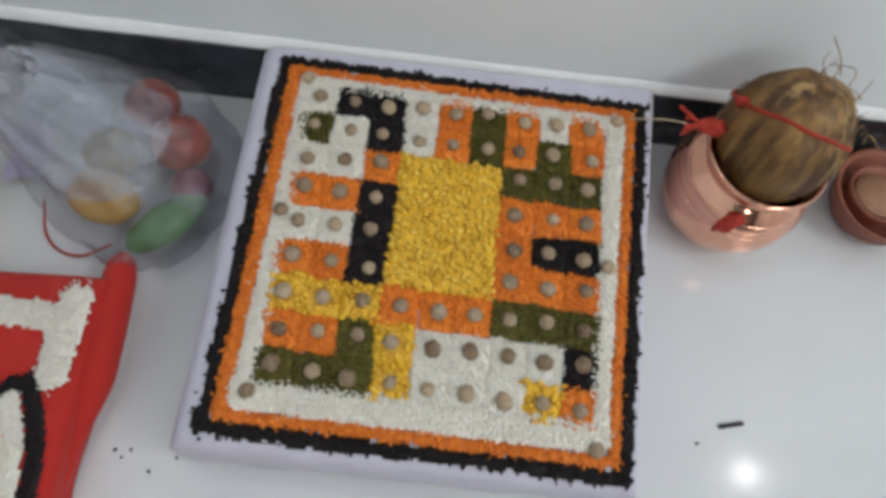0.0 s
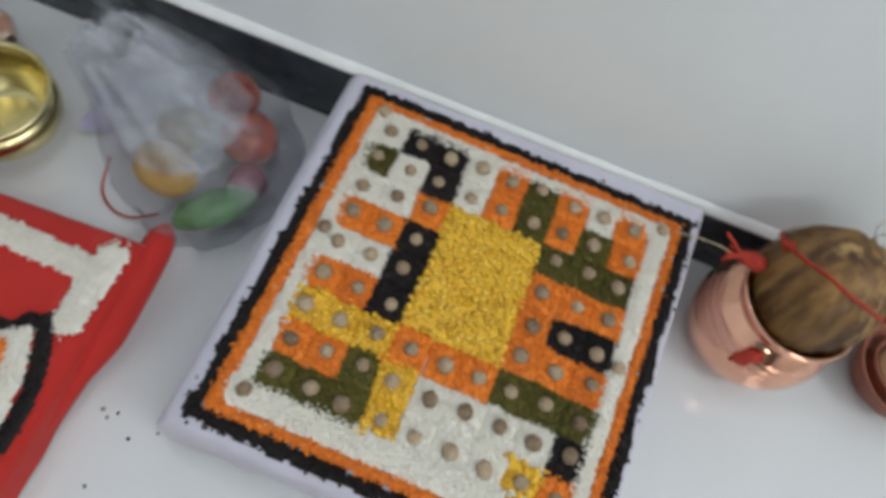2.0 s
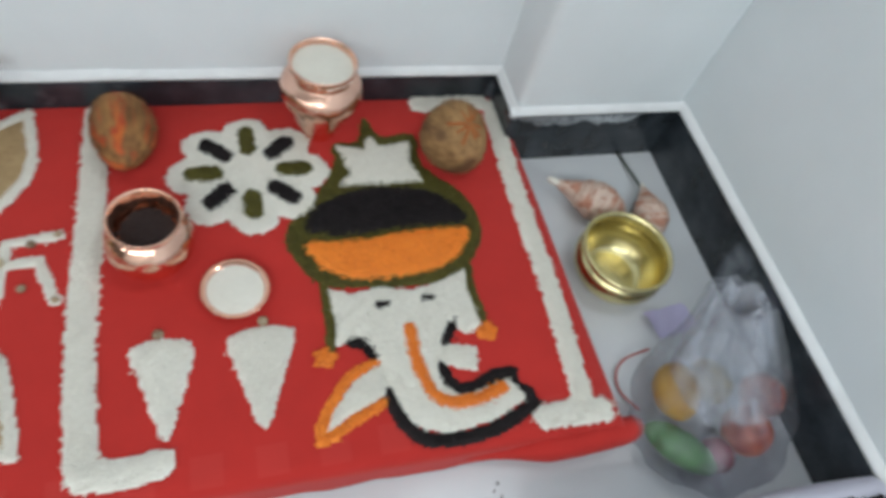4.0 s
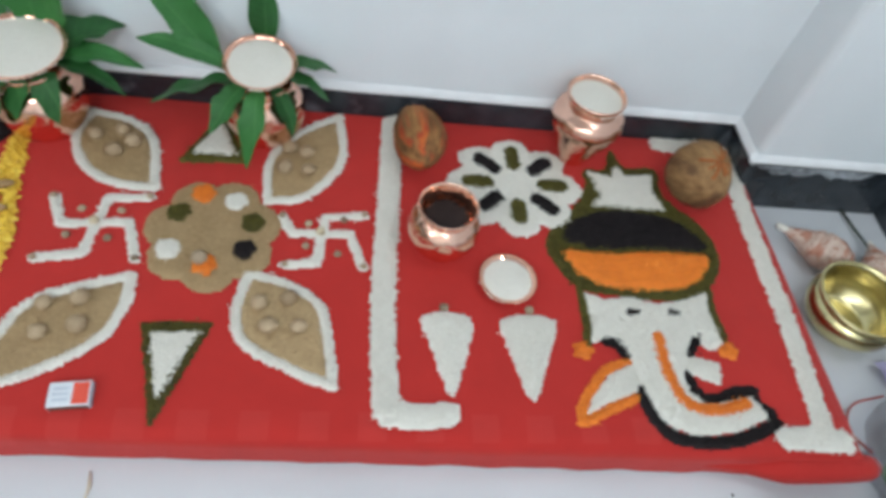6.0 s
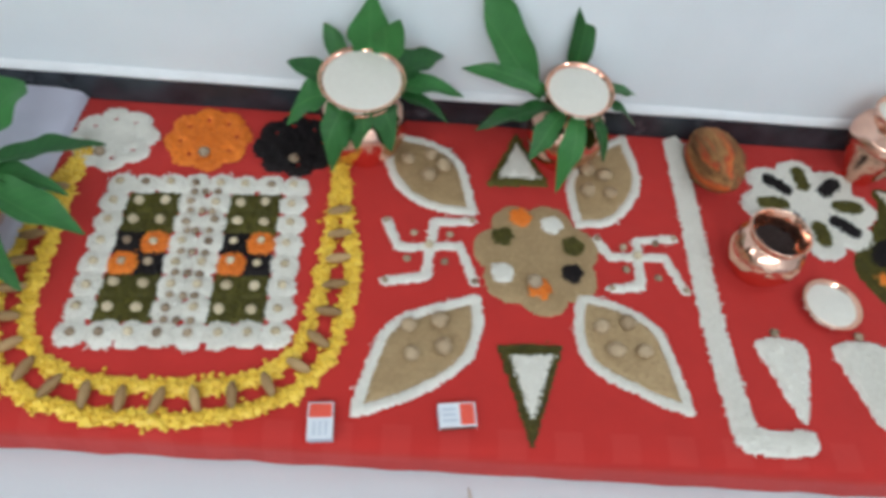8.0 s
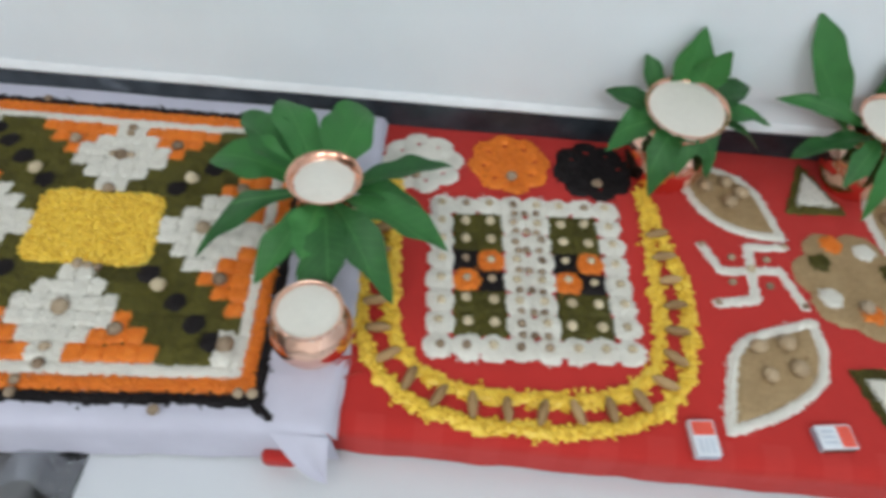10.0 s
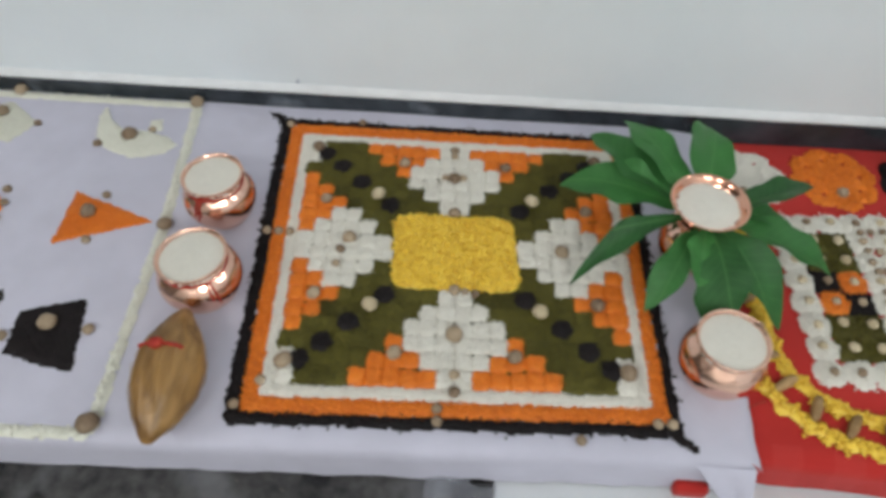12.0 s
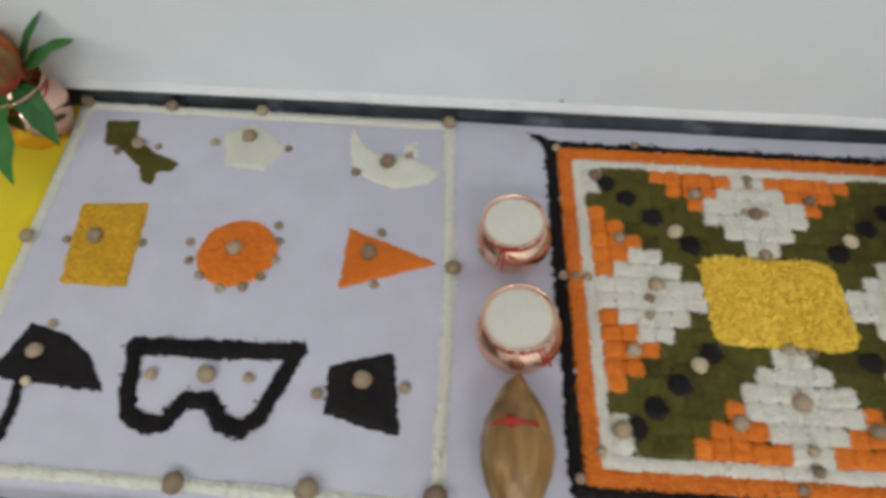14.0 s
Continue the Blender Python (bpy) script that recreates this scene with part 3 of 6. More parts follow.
# out of view; its dark tone is added to shape reflections in the pots
tagged(part("wall_left", box((-6.0, -4.0, 0.0), (-5.8, -0.0, 2.8)), DARK_WALL, smooth=False), "unseen side wall, darkened to give the copper contrast", "wall", kind="structure")
tagged(part("wall_front", box((-5.8, -4.0, 0.0), (0.0, -3.8, 2.8)), FAR_WALL, smooth=False), "plain painted wall", "wall", kind="structure")
tagged(part("ceiling", box((-6.0, -4.0, 2.8), (0.25, 0.25, 2.9)), CEIL, smooth=False), "white painted ceiling", "ceiling", kind="structure")


def ragged_ledge(a, b, out):
    """White plaster edge on top of the skirting, from a to b along the wall, a little uneven."""
    a, b, out = np.array(a, float), np.array(b, float), np.array(out, float)
    n = max(6, int(np.linalg.norm(b - a) / 0.02))
    rows = []
    for k in range(n + 1):
        p = a + (b - a) * k / n
        w = 0.0100 + 0.0012 * noise.noise(Vector((p[0] * 9, p[1] * 9, 0)))
        h = 0.0015 * noise.noise(Vector((p[0] * 12, p[1] * 12, 5)))
        rows.append([(*(p + out * 0.002), ZT - 0.003), (*(p + out * w), ZT + 0.0006), (*(p + out * w * 0.9), ZT + 0.004 + h), (*(p + out * w * 0.45), ZT + 0.008 + h), (*p, ZT + 0.012 + h), (*(p - out * 0.002), ZT + 0.012 + h)])
    return grid_mesh(rows)


SK = 0.011
for name, lo, hi in (
    ("baseboard_back", (-6.0, -SK, 0.0), (-0.3020, 0.0, ZT)),
    ("baseboard_column_side", (-0.302 - SK, -0.09, 0.0), (-0.302, -SK - 0.0005, ZT)),
    ("baseboard_column", (-0.302 - SK, -0.09 - SK, 0.0), (-SK - 0.0005, -0.0905, ZT)),
    ("baseboard_right", (-SK, -4.0, 0.0), (0.0, -0.0905, ZT)),
):
    tagged(part(name, box(lo, hi, 0.0015), SKIRT, smooth=False), "black granite skirting along the foot of the wall", "skirting", kind="structure")
for name, a, b, out in (
    ("trim_back", (-5.8, 0), (-0.302, 0), (0, -1)),
    ("trim_column_side", (-0.302, 0), (-0.302, -0.1025), (-1, 0)),
    ("trim_column", (-0.3145, -0.09), (0.0, -0.09), (0, -1)),
    ("trim_right", (0.0, -0.09), (0.0, -3.8), (-1, 0)),
):
    tagged(part(name, ragged_ledge(a, b, out), LEDGE), "rough white plaster edge on the black skirting", "trim", kind="structure")



def paint_smear(x0, x1, y, seed, depth):
    """White paint wiped down over the skirting from its top, with a ragged lower edge."""
    rows = []
    for k in range(91):
        x = x0 + (x1 - x0) * k / 90
        ends = min(1.0, k / 8, (90 - k) / 8)
        run = ends * depth * (1 + 0.9 * noise.noise(Vector((x * 30, seed, 0))) + 0.4 * noise.noise(Vector((x * 140, seed, 3))))
        rows.append([(x, y, ZT - max(0.001, run) * u) for u in np.linspace(0, 1, 6)])
    return grid_mesh(rows)


tagged(part("trim_paint_smear", paint_smear(-0.303, -0.080, -0.09 - SK - 0.0012, 2.0, 0.017), SMEAR), "thin white paint smeared over the top of the skirting", "trim", kind="structure")

# ---------------------------------------------------------------- covered platforms


def drape(corners, top, flare, hem, seed, ripple=0.0013, top_wave=0.0008, n=60, drop_to=0.004):
    """Cloth over a low four-cornered board (back left, back right, front right, front left): its top, and sides that hang
    down with ripples. flare: how far the foot of the back, right, front and left sides stands out; None: no side."""
    c = np.array(corners, float)
    rng = np.random.default_rng(seed)
    ph = rng.uniform(0, 6.28, 8)
    s = np.linspace(0, 1, n)
    uu, vv = np.meshgrid(s, s, indexing="ij")
    q = c[0] * ((1 - uu) * (1 - vv))[..., None] + c[1] * (uu * (1 - vv))[..., None] + c[2] * (uu * vv)[..., None] + c[3] * ((1 - uu) * vv)[..., None]
    zt = top + top_wave * (np.sin(q[..., 0] * 19 + ph[0]) * np.sin(q[..., 1] * 23 + ph[1])) - 0.0035 * np.clip(1 - np.minimum.reduce([uu * 60 + 2, (1 - uu) * 60, vv * 60 + 2, (1 - vv) * 60]), 0, 1)
    verts, quads = [np.dstack([q, zt]).reshape(-1, 3)], []
    i = np.arange(n * n).reshape(n, n)
    quads.append(np.stack([i[:-1, :-1], i[:-1, 1:], i[1:, 1:], i[1:, :-1]], -1).reshape(-1, 4))
    count = n * n
    sides = ((i[:, 0], c[0], c[1]), (i[-1, :], c[1], c[2]), (i[::-1, -1], c[2], c[3]), (i[0, ::-1], c[3], c[0]))
    flat = verts[0]
    outs = []
    for _, a, b in sides:
        d = b - a
        o_ = np.array([d[1], -d[0]]) / np.linalg.norm(d)
        outs.append(o_ if o_ @ ((a + b) / 2 - c.mean(0)) > 0 else -o_)
    for k, (edge, a, b) in enumerate(sides):
        if flare[k] is None:
            continue
        d = b - a
        length = np.linalg.norm(d)
        out = outs[k]
        t = np.linspace(0, 1, n)
        rows = []
        for m, (f, o) in enumerate(((0.10, 0.35), (0.35, 0.55), (0.7, 0.8), (1.0, 1.0))):
            wave = ripple * f * (np.sin(t * length * 55 + ph[2 + k]) + 0.6 * np.sin(t * length * 131 + ph[3 + k])) * (0.4 + 0.6 * np.sin(t * 5 + ph[4]) ** 2) * np.clip(np.minimum(t, 1 - t) * 14, 0, 1)
            reach = 0.004 + flare[k] * o + wave
            p = flat[edge][:, :2] + out * reach[:, None]
            for other, near in (((k - 1) % 4, t), ((k + 1) % 4, 1 - t)):
                if flare[other] is not None:
                    p = p + outs[other] * ((0.004 + flare[other] * o) * np.clip(1 - near * n / 3, 0, 1))[:, None]
            rows.append(np.c_[p, flat[edge][:, 2] + (drop_to + hem[k] - flat[edge][:, 2]) * f])
        rows = np.array(rows)
        j = count + np.arange(rows.shape[0] * n).reshape(rows.shape[0], n)
        full = np.vstack([edge[None], j])
        quads.append(np.stack([full[:-1, :-1], full[:-1, 1:], full[1:, 1:], full[1:, :-1]], -1).reshape(-1, 4))
        verts.append(rows.reshape(-1, 3))
        count += rows.shape[0] * n
    bm = bmesh.new()
    m = from_arrays(np.vstack(verts), np.vstack(quads))
    bm.from_mesh(m)
    bpy.data.meshes.remove(m)
    bmesh.ops.recalc_face_normals(bm, faces=bm.faces)
    return bm


WOOD = material("plain_board", (0.32, 0.22, 0.13), 0.7, vary=0.2, scale=40)


def platform(name, corners, top, cloth, flare, hem, seed, label, **more):
    c = np.array(corners, float)
    t = thing(name, label, "platform")
    mid = c.mean(0)
    inner = mid + (c - mid) * 0.97
    bm = bmesh.new()
    lo = [bm.verts.new((*p, 0.0)) for p in inner]
    hi = [bm.verts.new((*p, top - 0.006)) for p in inner]
    bm.faces.new(hi)
    bm.faces.new(lo[::-1])
    for k in range(4):
        bm.faces.new((lo[k], lo[k - 1], hi[k - 1], hi[k]))
    bmesh.ops.recalc_face_normals(bm, faces=bm.faces)
    part("board", bm, WOOD, t, smooth=False)
    part("cloth", drape(corners, top, flare, hem, seed, **more), cloth, t)
    return t


red = platform("covered_platform", [(-1.95, -0.0135), (-0.300, -0.0135), (-0.2885, -0.567), (-1.95, -0.536)], HR, RED_CLOTH, (None, 0.004, 0.006, None), (0, 0, 0.0, 0), 3,
               "low platform covered with red cotton cloth, woven squares along the hem")
# the gathered corner of the red cloth
fold = curve_profile([(-0.52, -0.563, 0.018), (-0.44, -0.569, 0.024), (-0.385, -0.577, 0.030), (-0.32, -0.578, 0.034), (-0.275, -0.575, 0.031), (-0.245, -0.570, 0.024)], 6)
part("cloth_fold", tube(fold, 0.0185, 12, np.interp(np.linspace(0, 5, len(fold)), (0, 1, 2, 3, 4, 4.6, 5), (0.25, 0.62, 1.0, 0.98, 0.95, 0.8, 0.35))), RED_CLOTH, red, "gathered corner of the red cloth")
white = platform("covered_platform", [(-3.285, -0.0135), (-1.853, -0.0135), (-1.853, -0.553), (-3.20, -0.630)], HW, WHITE_CLOTH, (None, 0.012, 0.002, None), (0, HR - 0.002, 0.0, 0), 5,
                 "low platform covered with a thin white cotton cloth")


def hanging_tip():
    """The pointed loose corner of the white cloth at the front."""
    a, b, tip = np.array((-1.912, -0.560, HW - 0.008)), np.array((-1.845, -0.559, HW - 0.010)), np.array((-1.846, -0.590, 0.006))
    rows = []
    for s in np.linspace(0, 1, 10):
        left, right = a + (tip - a) * s**0.85, b + (tip - b) * s
        rows.append([left + (right - left) * u + np.array((0, -0.010 * math.sin(math.pi * s) * (0.6 + 0.4 * math.cos(u * 7)), 0)) for u in np.linspace(0, 1, 8)])
    return grid_mesh(rows)


part("cloth_corner", hanging_tip(), WHITE_CLOTH, white, "loose pointed corner of the white cloth")
part("red_hem", box((-1.925, -0.575, 0.004), (-1.885, -0.560, 0.03), 0.006), RED_CLOTH, red)
yellow = platform("covered_platform", [(-3.95, -0.0135), (-3.288, -0.0135), (-3.205, -0.64), (-3.95, -0.66)], 0.07, YELLOW_CLOTH, (None, None, 0.006, 0.01), (0, 0, 0, 0), 9,
                  "low platform covered with a bright yellow satin cloth")
small = platform("covered_stool", [(-0.0135, -0.711), (-0.0125, -1.156), (-0.462, -1.113), (-0.447, -0.696)], HA, WHITE_CLOTH, (None, 0.003, 0.004, 0.020), (0, 0, 0, 0), 11,
                 "low square stool covered with white paper cloth beside the wall", top_wave=0.0004)

# ---------------------------------------------------------------- nuts


def nut_mesh(radius, seed):
    def shape(v):
        v.z = v.z * 0.8 if v.z > 0 else v.z * 0.55
        return v
    bm = ball((radius, radius * 0.95, radius), 12, 8, 0.16, 2.0, seed, shape)
    m = bpy.data.meshes.new("areca_nut")
    bm.to_mesh(m)
    bm.free()
    m.polygons.foreach_set("use_smooth", [True] * len(m.polygons))
    return m


NUTS = {}


def nut(x, y, z, radius=0.009, mat=NUT, label="round brown areca nut set on the grain pattern", group="areca nuts", name="areca_nut"):
    key = (round(radius, 4), mat.name, RNG.integers(3))
    if key not in NUTS:
        NUTS[key] = nut_mesh(radius, len(NUTS) + 1)
        NUTS[key].materials.append(mat)
    ob = tagged(new(name, NUTS[key]), label, "nut", group)
    ob.matrix_world = pose(x, y, z + radius * 0.35, RNG.uniform(-15, 15), RNG.uniform(-15, 15), RNG.uniform(0, 360))
    return ob


# ---------------------------------------------------------------- nine-by-nine grain square on the stool
KIND = {"w": ("rice", RICE, "rice_cell"), "k": ("gram", BLACK, "black_gram_cell"), "o": ("lentil", ORANGE, "orange_lentil_cell"), "g": ("gram", GREEN, "green_gram_cell"), "y": ("dal", YELLOW, "chickpea_cell")}


def quad_map(c00, c10, c11, c01):
    """From (u, v) in the unit square to the plan."""
    a, b, c, d = (np.array(p, float) for p in (c00, c10, c11, c01))
    return lambda u, v: a * (1 - u) * (1 - v) + b * u * (1 - v) + c * u * v + d * (1 - u) * v


square = thing("grain_square", "nine-by-nine square of rice, lentils and gram with nuts", "grain pattern")
at = quad_map((-0.0241, -0.7222), (-0.0357, -1.1455), (-0.458, -1.1067), (-0.4386, -0.7057))
za = HA + 0.0008


def ring(name, at, size, offsets, widths, z, kind, mat, parent, **more):
    """A square band whose four sides (top, right, bottom, left) have widths of their own; offsets: from the outer edge."""
    t_, r_, b_, l_ = [(o + w / 2) / size for o, w in zip(offsets, widths)]
    c = [at(l_, t_), at(1 - r_, t_), at(1 - r_, 1 - b_), at(l_, 1 - b_)]
    p = np.array(c + c[:1])
    wide = max(widths)

    def inside(q):
        return np.max([inside_line(q, p[k : k + 2], widths[k]) for k in range(4)], 0)

    return bed(name, inside, (p.min(0) - wide, p.max(0) + wide), z, kind, mat, parent, **more)


wk, wo, ww = (0.0115, 0.0135, 0.0135, 0.0125), (0.0125, 0.0130, 0.0125, 0.0155), (0.0185, 0.0220, 0.0310, 0.0215)
ring("black_gram_border", at, 0.43, (0, 0, 0, 0), wk, za, "gram", BLACK, square, edge=0.0018, strays=0.012, wavy=0.0024)
ring("orange_lentil_border", at, 0.43, wk, wo, za + 0.0008, "lentil", ORANGE, square, edge=0.0016, strays=0.01, wavy=0.0020)
ring("rice_border", at, 0.43, np.add(wk, wo), ww, za + 0.0022, "rice", RICE, square, wavy=0.0016)
PLAN_A = ("wkkwogowo", "gwkwogogo", "wwo...ggg", "ook...ooo", "wwk...okk", "ook...ooo", "yyyoooggg", "oogywwwwk", "gggywwwyo")
ga = quad_map((-0.0576, -0.7552), (-0.0629, -1.0921), (-0.4124, -1.0766), (-0.393, -0.747))
for r, row in enumerate(PLAN_A):
    for c, key in enumerate(row):
        if key == ".":
            continue
        kind, mat, name = KIND[key]
        j = RNG.normal(0, 0.006, (4, 2))
        e = -0.035
        pts = [ga((c + e) / 9 + j[0, 0], (r + e) / 9 + j[0, 1]), ga((c + 1 - e) / 9 + j[1, 0], (r + e) / 9 + j[1, 1]), ga((c + 1 - e) / 9 + j[2, 0], (r + 1 - e) / 9 + j[2, 1]), ga((c + e) / 9 + j[3, 0], (r + 1 - e) / 9 + j[3, 1])]
        poly_bed(name, pts, za + RNG.uniform(0, 0.0012), kind, mat, square, edge=0.0014, height=0.0045, rise=0.0025)
        x, y = ga((c + 0.5) / 9, (r + 0.5) / 9) + RNG.normal(0, 0.0015, 2)
        nut(x, y, za + 0.0042, RNG.choice([0.0072, 0.0080, 0.0088]), group="areca nuts on the grain square")
field = poly_bed("chickpea_field", [ga(3 / 9, 1.95 / 9), ga(6 / 9, 2.0 / 9), ga(6.05 / 9, 6.02 / 9), ga(2.95 / 9, 6.05 / 9)], za, "dal", YELLOW, square, height=0.006, label="field of split yellow chickpeas", singles="chickpea")
tagged(field, "field of split yellow chickpeas", kind="stuff")
for u, v in ((0.085, 0.07), (0.915, 0.075), (0.10, 0.90), (0.91, 0.935), (0.087, 0.46), (0.912, 0.50)):
    nut(*at(u, v), za + 0.004, 0.0078, group="areca nuts on the grain square")

# ---------------------------------------------------------------- things made of copper and brass
LOTA = [(0.0, 0.0), (0.60, 0.0), (0.66, 0.03), (0.84, 0.16), (0.98, 0.36), (1.0, 0.52), (0.93, 0.68), (0.80, 0.78), (0.725, 0.83), (0.735, 0.87), (0.815, 0.93), (0.845, 0.97), (0.835, 0.995), (0.79, 0.985), (0.71, 0.88), (0.68, 0.80)]


def lota(x, y, z, radius, height, fill, label, thread=True, rim=1.0, fill_at=0.93, turn=0.0, metal=None, fill_r=0.0, taper=0.0):
    """A round-bellied copper pot with a flared rim, filled to the neck."""
    t = thing("copper_pot", label, "pot", "copper pots", place=(x, y, z))
    p = curve_profile(LOTA, 4)
    p = [(a * (1 - taper * max(0.0, 1 - b / 0.5)), b + 0.35 * taper * math.sin(math.pi * min(b, 0.8) / 0.8)) for a, b in p]
    p = [(max(0.0, a) * radius * (rim if b > 0.8 else 1), b * height) for a, b in p] + [(0.55 * radius, 0.5 * height), (0.0, 0.45 * height)]
    part("body", lathe(p, 44), metal or BEATEN, t)
    if fill:
        kind, mat, nm = fill
        disc_bed(nm, (0, 0), radius * (fill_r or 0.80 * rim), fill_at * height, kind, mat, t, height=0.004, strays=0.0, rise=0.01, edge=0.0004)
    if thread:
        a = np.linspace(0, 2 * np.pi, 40)
        ring = np.c_[np.cos(a) * radius * 0.77, np.sin(a) * radius * 0.77, height * (0.80 + 0.012 * np.sin(3 * a))]
        cord = part("thread", tube(ring, 0.0018, 6), KUMKUM, t, "red cotton thread round the neck")
        for k in range(2):
            b = turn + 0.12 * k
            d = np.array([math.cos(b), math.sin(b), 0])
            tail = [d * radius * 0.80 + (0, 0, height * 0.80), d * radius * 1.0 + (0, 0, height * 0.62), d * radius * (1.05 + 0.05 * k) + (0, 0, height * (0.56 - 0.06 * k))]
            part("thread_end", tube(curve_profile(tail, 5), 0.0015, 6), KUMKUM, cord)
    return t


RICE_FILL = ("powder", RICE, "rice")


def leaf_mesh(length, width, droop, cup=0.25, twist=0.0, lift=0.0):
    """A pointed mango leaf from the origin along x: folded at the midrib, bent sideways, with a curled tip and a rim that waves."""
    bend, curl = RNG.uniform(-0.22, 0.22), RNG.uniform(-0.10, 0.22)
    ph, beats, deep = RNG.uniform(0, 6.28, 4), RNG.uniform(12, 20), RNG.uniform(0.10, 0.24)
    rows = []
    for s in np.linspace(0, 1, 24):
        w = width / 2 * (math.sin(math.pi * min(1, (0.015 + 0.985 * s) ** 1.12)) ** 0.85 if s < 1 else 0.0) + 0.0008
        w *= 1 + 0.10 * math.sin(s * beats * 0.8 + ph[2])
        x, z = length * s * (1 - 0.12 * droop * s), lift * s**1.6 - droop * length * s**2 * 0.55 - curl * length * s**4
        y0 = bend * length * s**2
        turn = twist * 0.6 + 0.9 * twist * s
        row = []
        for u in np.linspace(-1, 1, 9):
            wave = deep * w * math.sin(s * beats + ph[0 if u < 0 else 1]) * u * u
            row.append((x - 0.25 * bend * w * u, y0 + w * u, z + cup * w * abs(u) ** 1.3 + wave + turn * w * u))
        rows.append(row)
    return grid_mesh(rows)


def leafy_pot(x, y, z, radius, height, leaves, plate_radius, label, lean=0.0, full=0.80):
    t = lota(x, y, z, radius, height, None, label, thread=False, rim=0.88)
    t.name = "leaf_decked_pot"
    for k, (deg, length, width, droop, lift, *roll) in enumerate(leaves):
        ob = part("leaf", leaf_mesh(length, width, droop, RNG.uniform(0.12, 0.42), RNG.uniform(-0.45, 0.45), 0.0), LEAF, t, "green mango leaf")
        out = 0.026 if lift < 35 else 0.050
        ob.matrix_local = pose(out * math.cos(radians(deg)), out * math.sin(radians(deg)), height * (1.01 if lift < 35 else 0.93) + 0.0018 * (k % 3), roll[0] if roll else 0, -lift, deg)
    top = z + height * 0.99 + 0.012
    dish = thing("copper_plate", "small copper dish heaped with white rice on a leaf-decked pot", "dish", "copper dishes", place=(x, y, top))
    dish.rotation_euler = (radians(lean), 0, 0)
    r = plate_radius
    prof = curve_profile([(0, 0), (0.62 * r, 0.0), (0.82 * r, 0.005), (0.93 * r, 0.013), (1.0 * r, 0.0165), (1.0 * r, 0.018), (0.92 * r, 0.0155), (0.80 * r, 0.008), (0.6 * r, 0.003), (0, 0.003)], 3)
    part("dish", lathe([(max(0, a), b) for a, b in prof], 44), COPPER, dish)
    disc_bed("rice", (0, 0), r * full, 0.010 + 0.03 * (full - 0.82), "powder", RICE, dish, height=0.004, strays=0.0, rise=0.012, edge=0.0004)
    return t


leafy_pot(-1.401, -0.082, HR, 0.064, 0.112, [(84, 0.120, 0.054, 0.0, 84), (60, 0.100, 0.044, 0.0, 80), (126, 0.075, 0.028, 0.1, 68), (166, 0.092, 0.030, 0.4, 24), (-166, 0.085, 0.050, 0.8, 10), (-122, 0.080, 0.046, 1.5, 2), (-84, 0.050, 0.032, 1.5, 0), (-46, 0.058, 0.036, 1.5, 2), (-8, 0.100, 0.036, 0.8, 12), (8, 0.118, 0.040, 0.8, 22), (26, 0.108, 0.044, 0.5, 30)], 0.060,
          "copper pot decked with mango leaves on the red cloth", 7, 0.95)
leafy_pot(-1.093, -0.066, HR, 0.060, 0.108, [(166, 0.19, 0.054, 0.05, 50, -55), (88, 0.15, 0.038, 0.0, 82), (178, 0.145, 0.028, 0.45, 30, -25), (-156, 0.132, 0.052, 0.8, 14), (-128, 0.085, 0.032, 1.2, 4), (-92, 0.088, 0.034, 1.6, 0), (-50, 0.068, 0.030, 1.6, 0), (-6, 0.070, 0.040, 1.3, 18), (20, 0.075, 0.036, 1.1, 30)], 0.050,
          "copper pot with long green mango leaves by the wall", 9, 0.92)
leafy_pot(-1.889, -0.272, HW - 0.004, 0.044, 0.086, [(157, 0.162, 0.060, 0.25, 8), (142, 0.165, 0.062, 0.2, 13), (119, 0.155, 0.058, 0.2, 20), (77, 0.148, 0.066, 0.25, 18), (20, 0.152, 0.040, 0.45, 14), (4, 0.105, 0.034, 0.6, 8), (-22, 0.142, 0.050, 0.6, 10), (-55, 0.128, 0.044, 0.95, 6), (-80, 0.142, 0.056, 1.05, 4), (-118, 0.122, 0.038, 1.0, 4), (-166, 0.155, 0.028, 0.8, 6), (-98, 0.080, 0.042, 0.7, 4)], 0.0475,
          "copper pot under a broad spread of mango leaves between two cloths")

lota(-0.600, -0.070, HR, 0.057, 0.135, RICE_FILL, "copper pot brimful of white rice by the wall", thread=False, metal=SATIN, rim=0.95, taper=0.36)
lota(-0.828, -0.267, HR, 0.050, 0.088, ("gram", BLACK_SEED, "dark_grain"), "squat copper pot half full of dark seed on the red cloth", thread=False, rim=0.98, fill_at=0.72, fill_r=0.58)
lota(-2.535, -0.252, HW, 0.049, 0.080, RICE_FILL, "copper pot filled with white rice on the white cloth", turn=-1.9)
lota(-2.518, -0.388, HW, 0.052, 0.080, RICE_FILL, "copper pot of rice tied with red thread, behind the coconut", turn=-0.9)
lota(-1.880, -0.448, HW - 0.003, 0.048, 0.082, RICE_FILL, "copper pot of rice on the seam between the two cloths", thread=False)

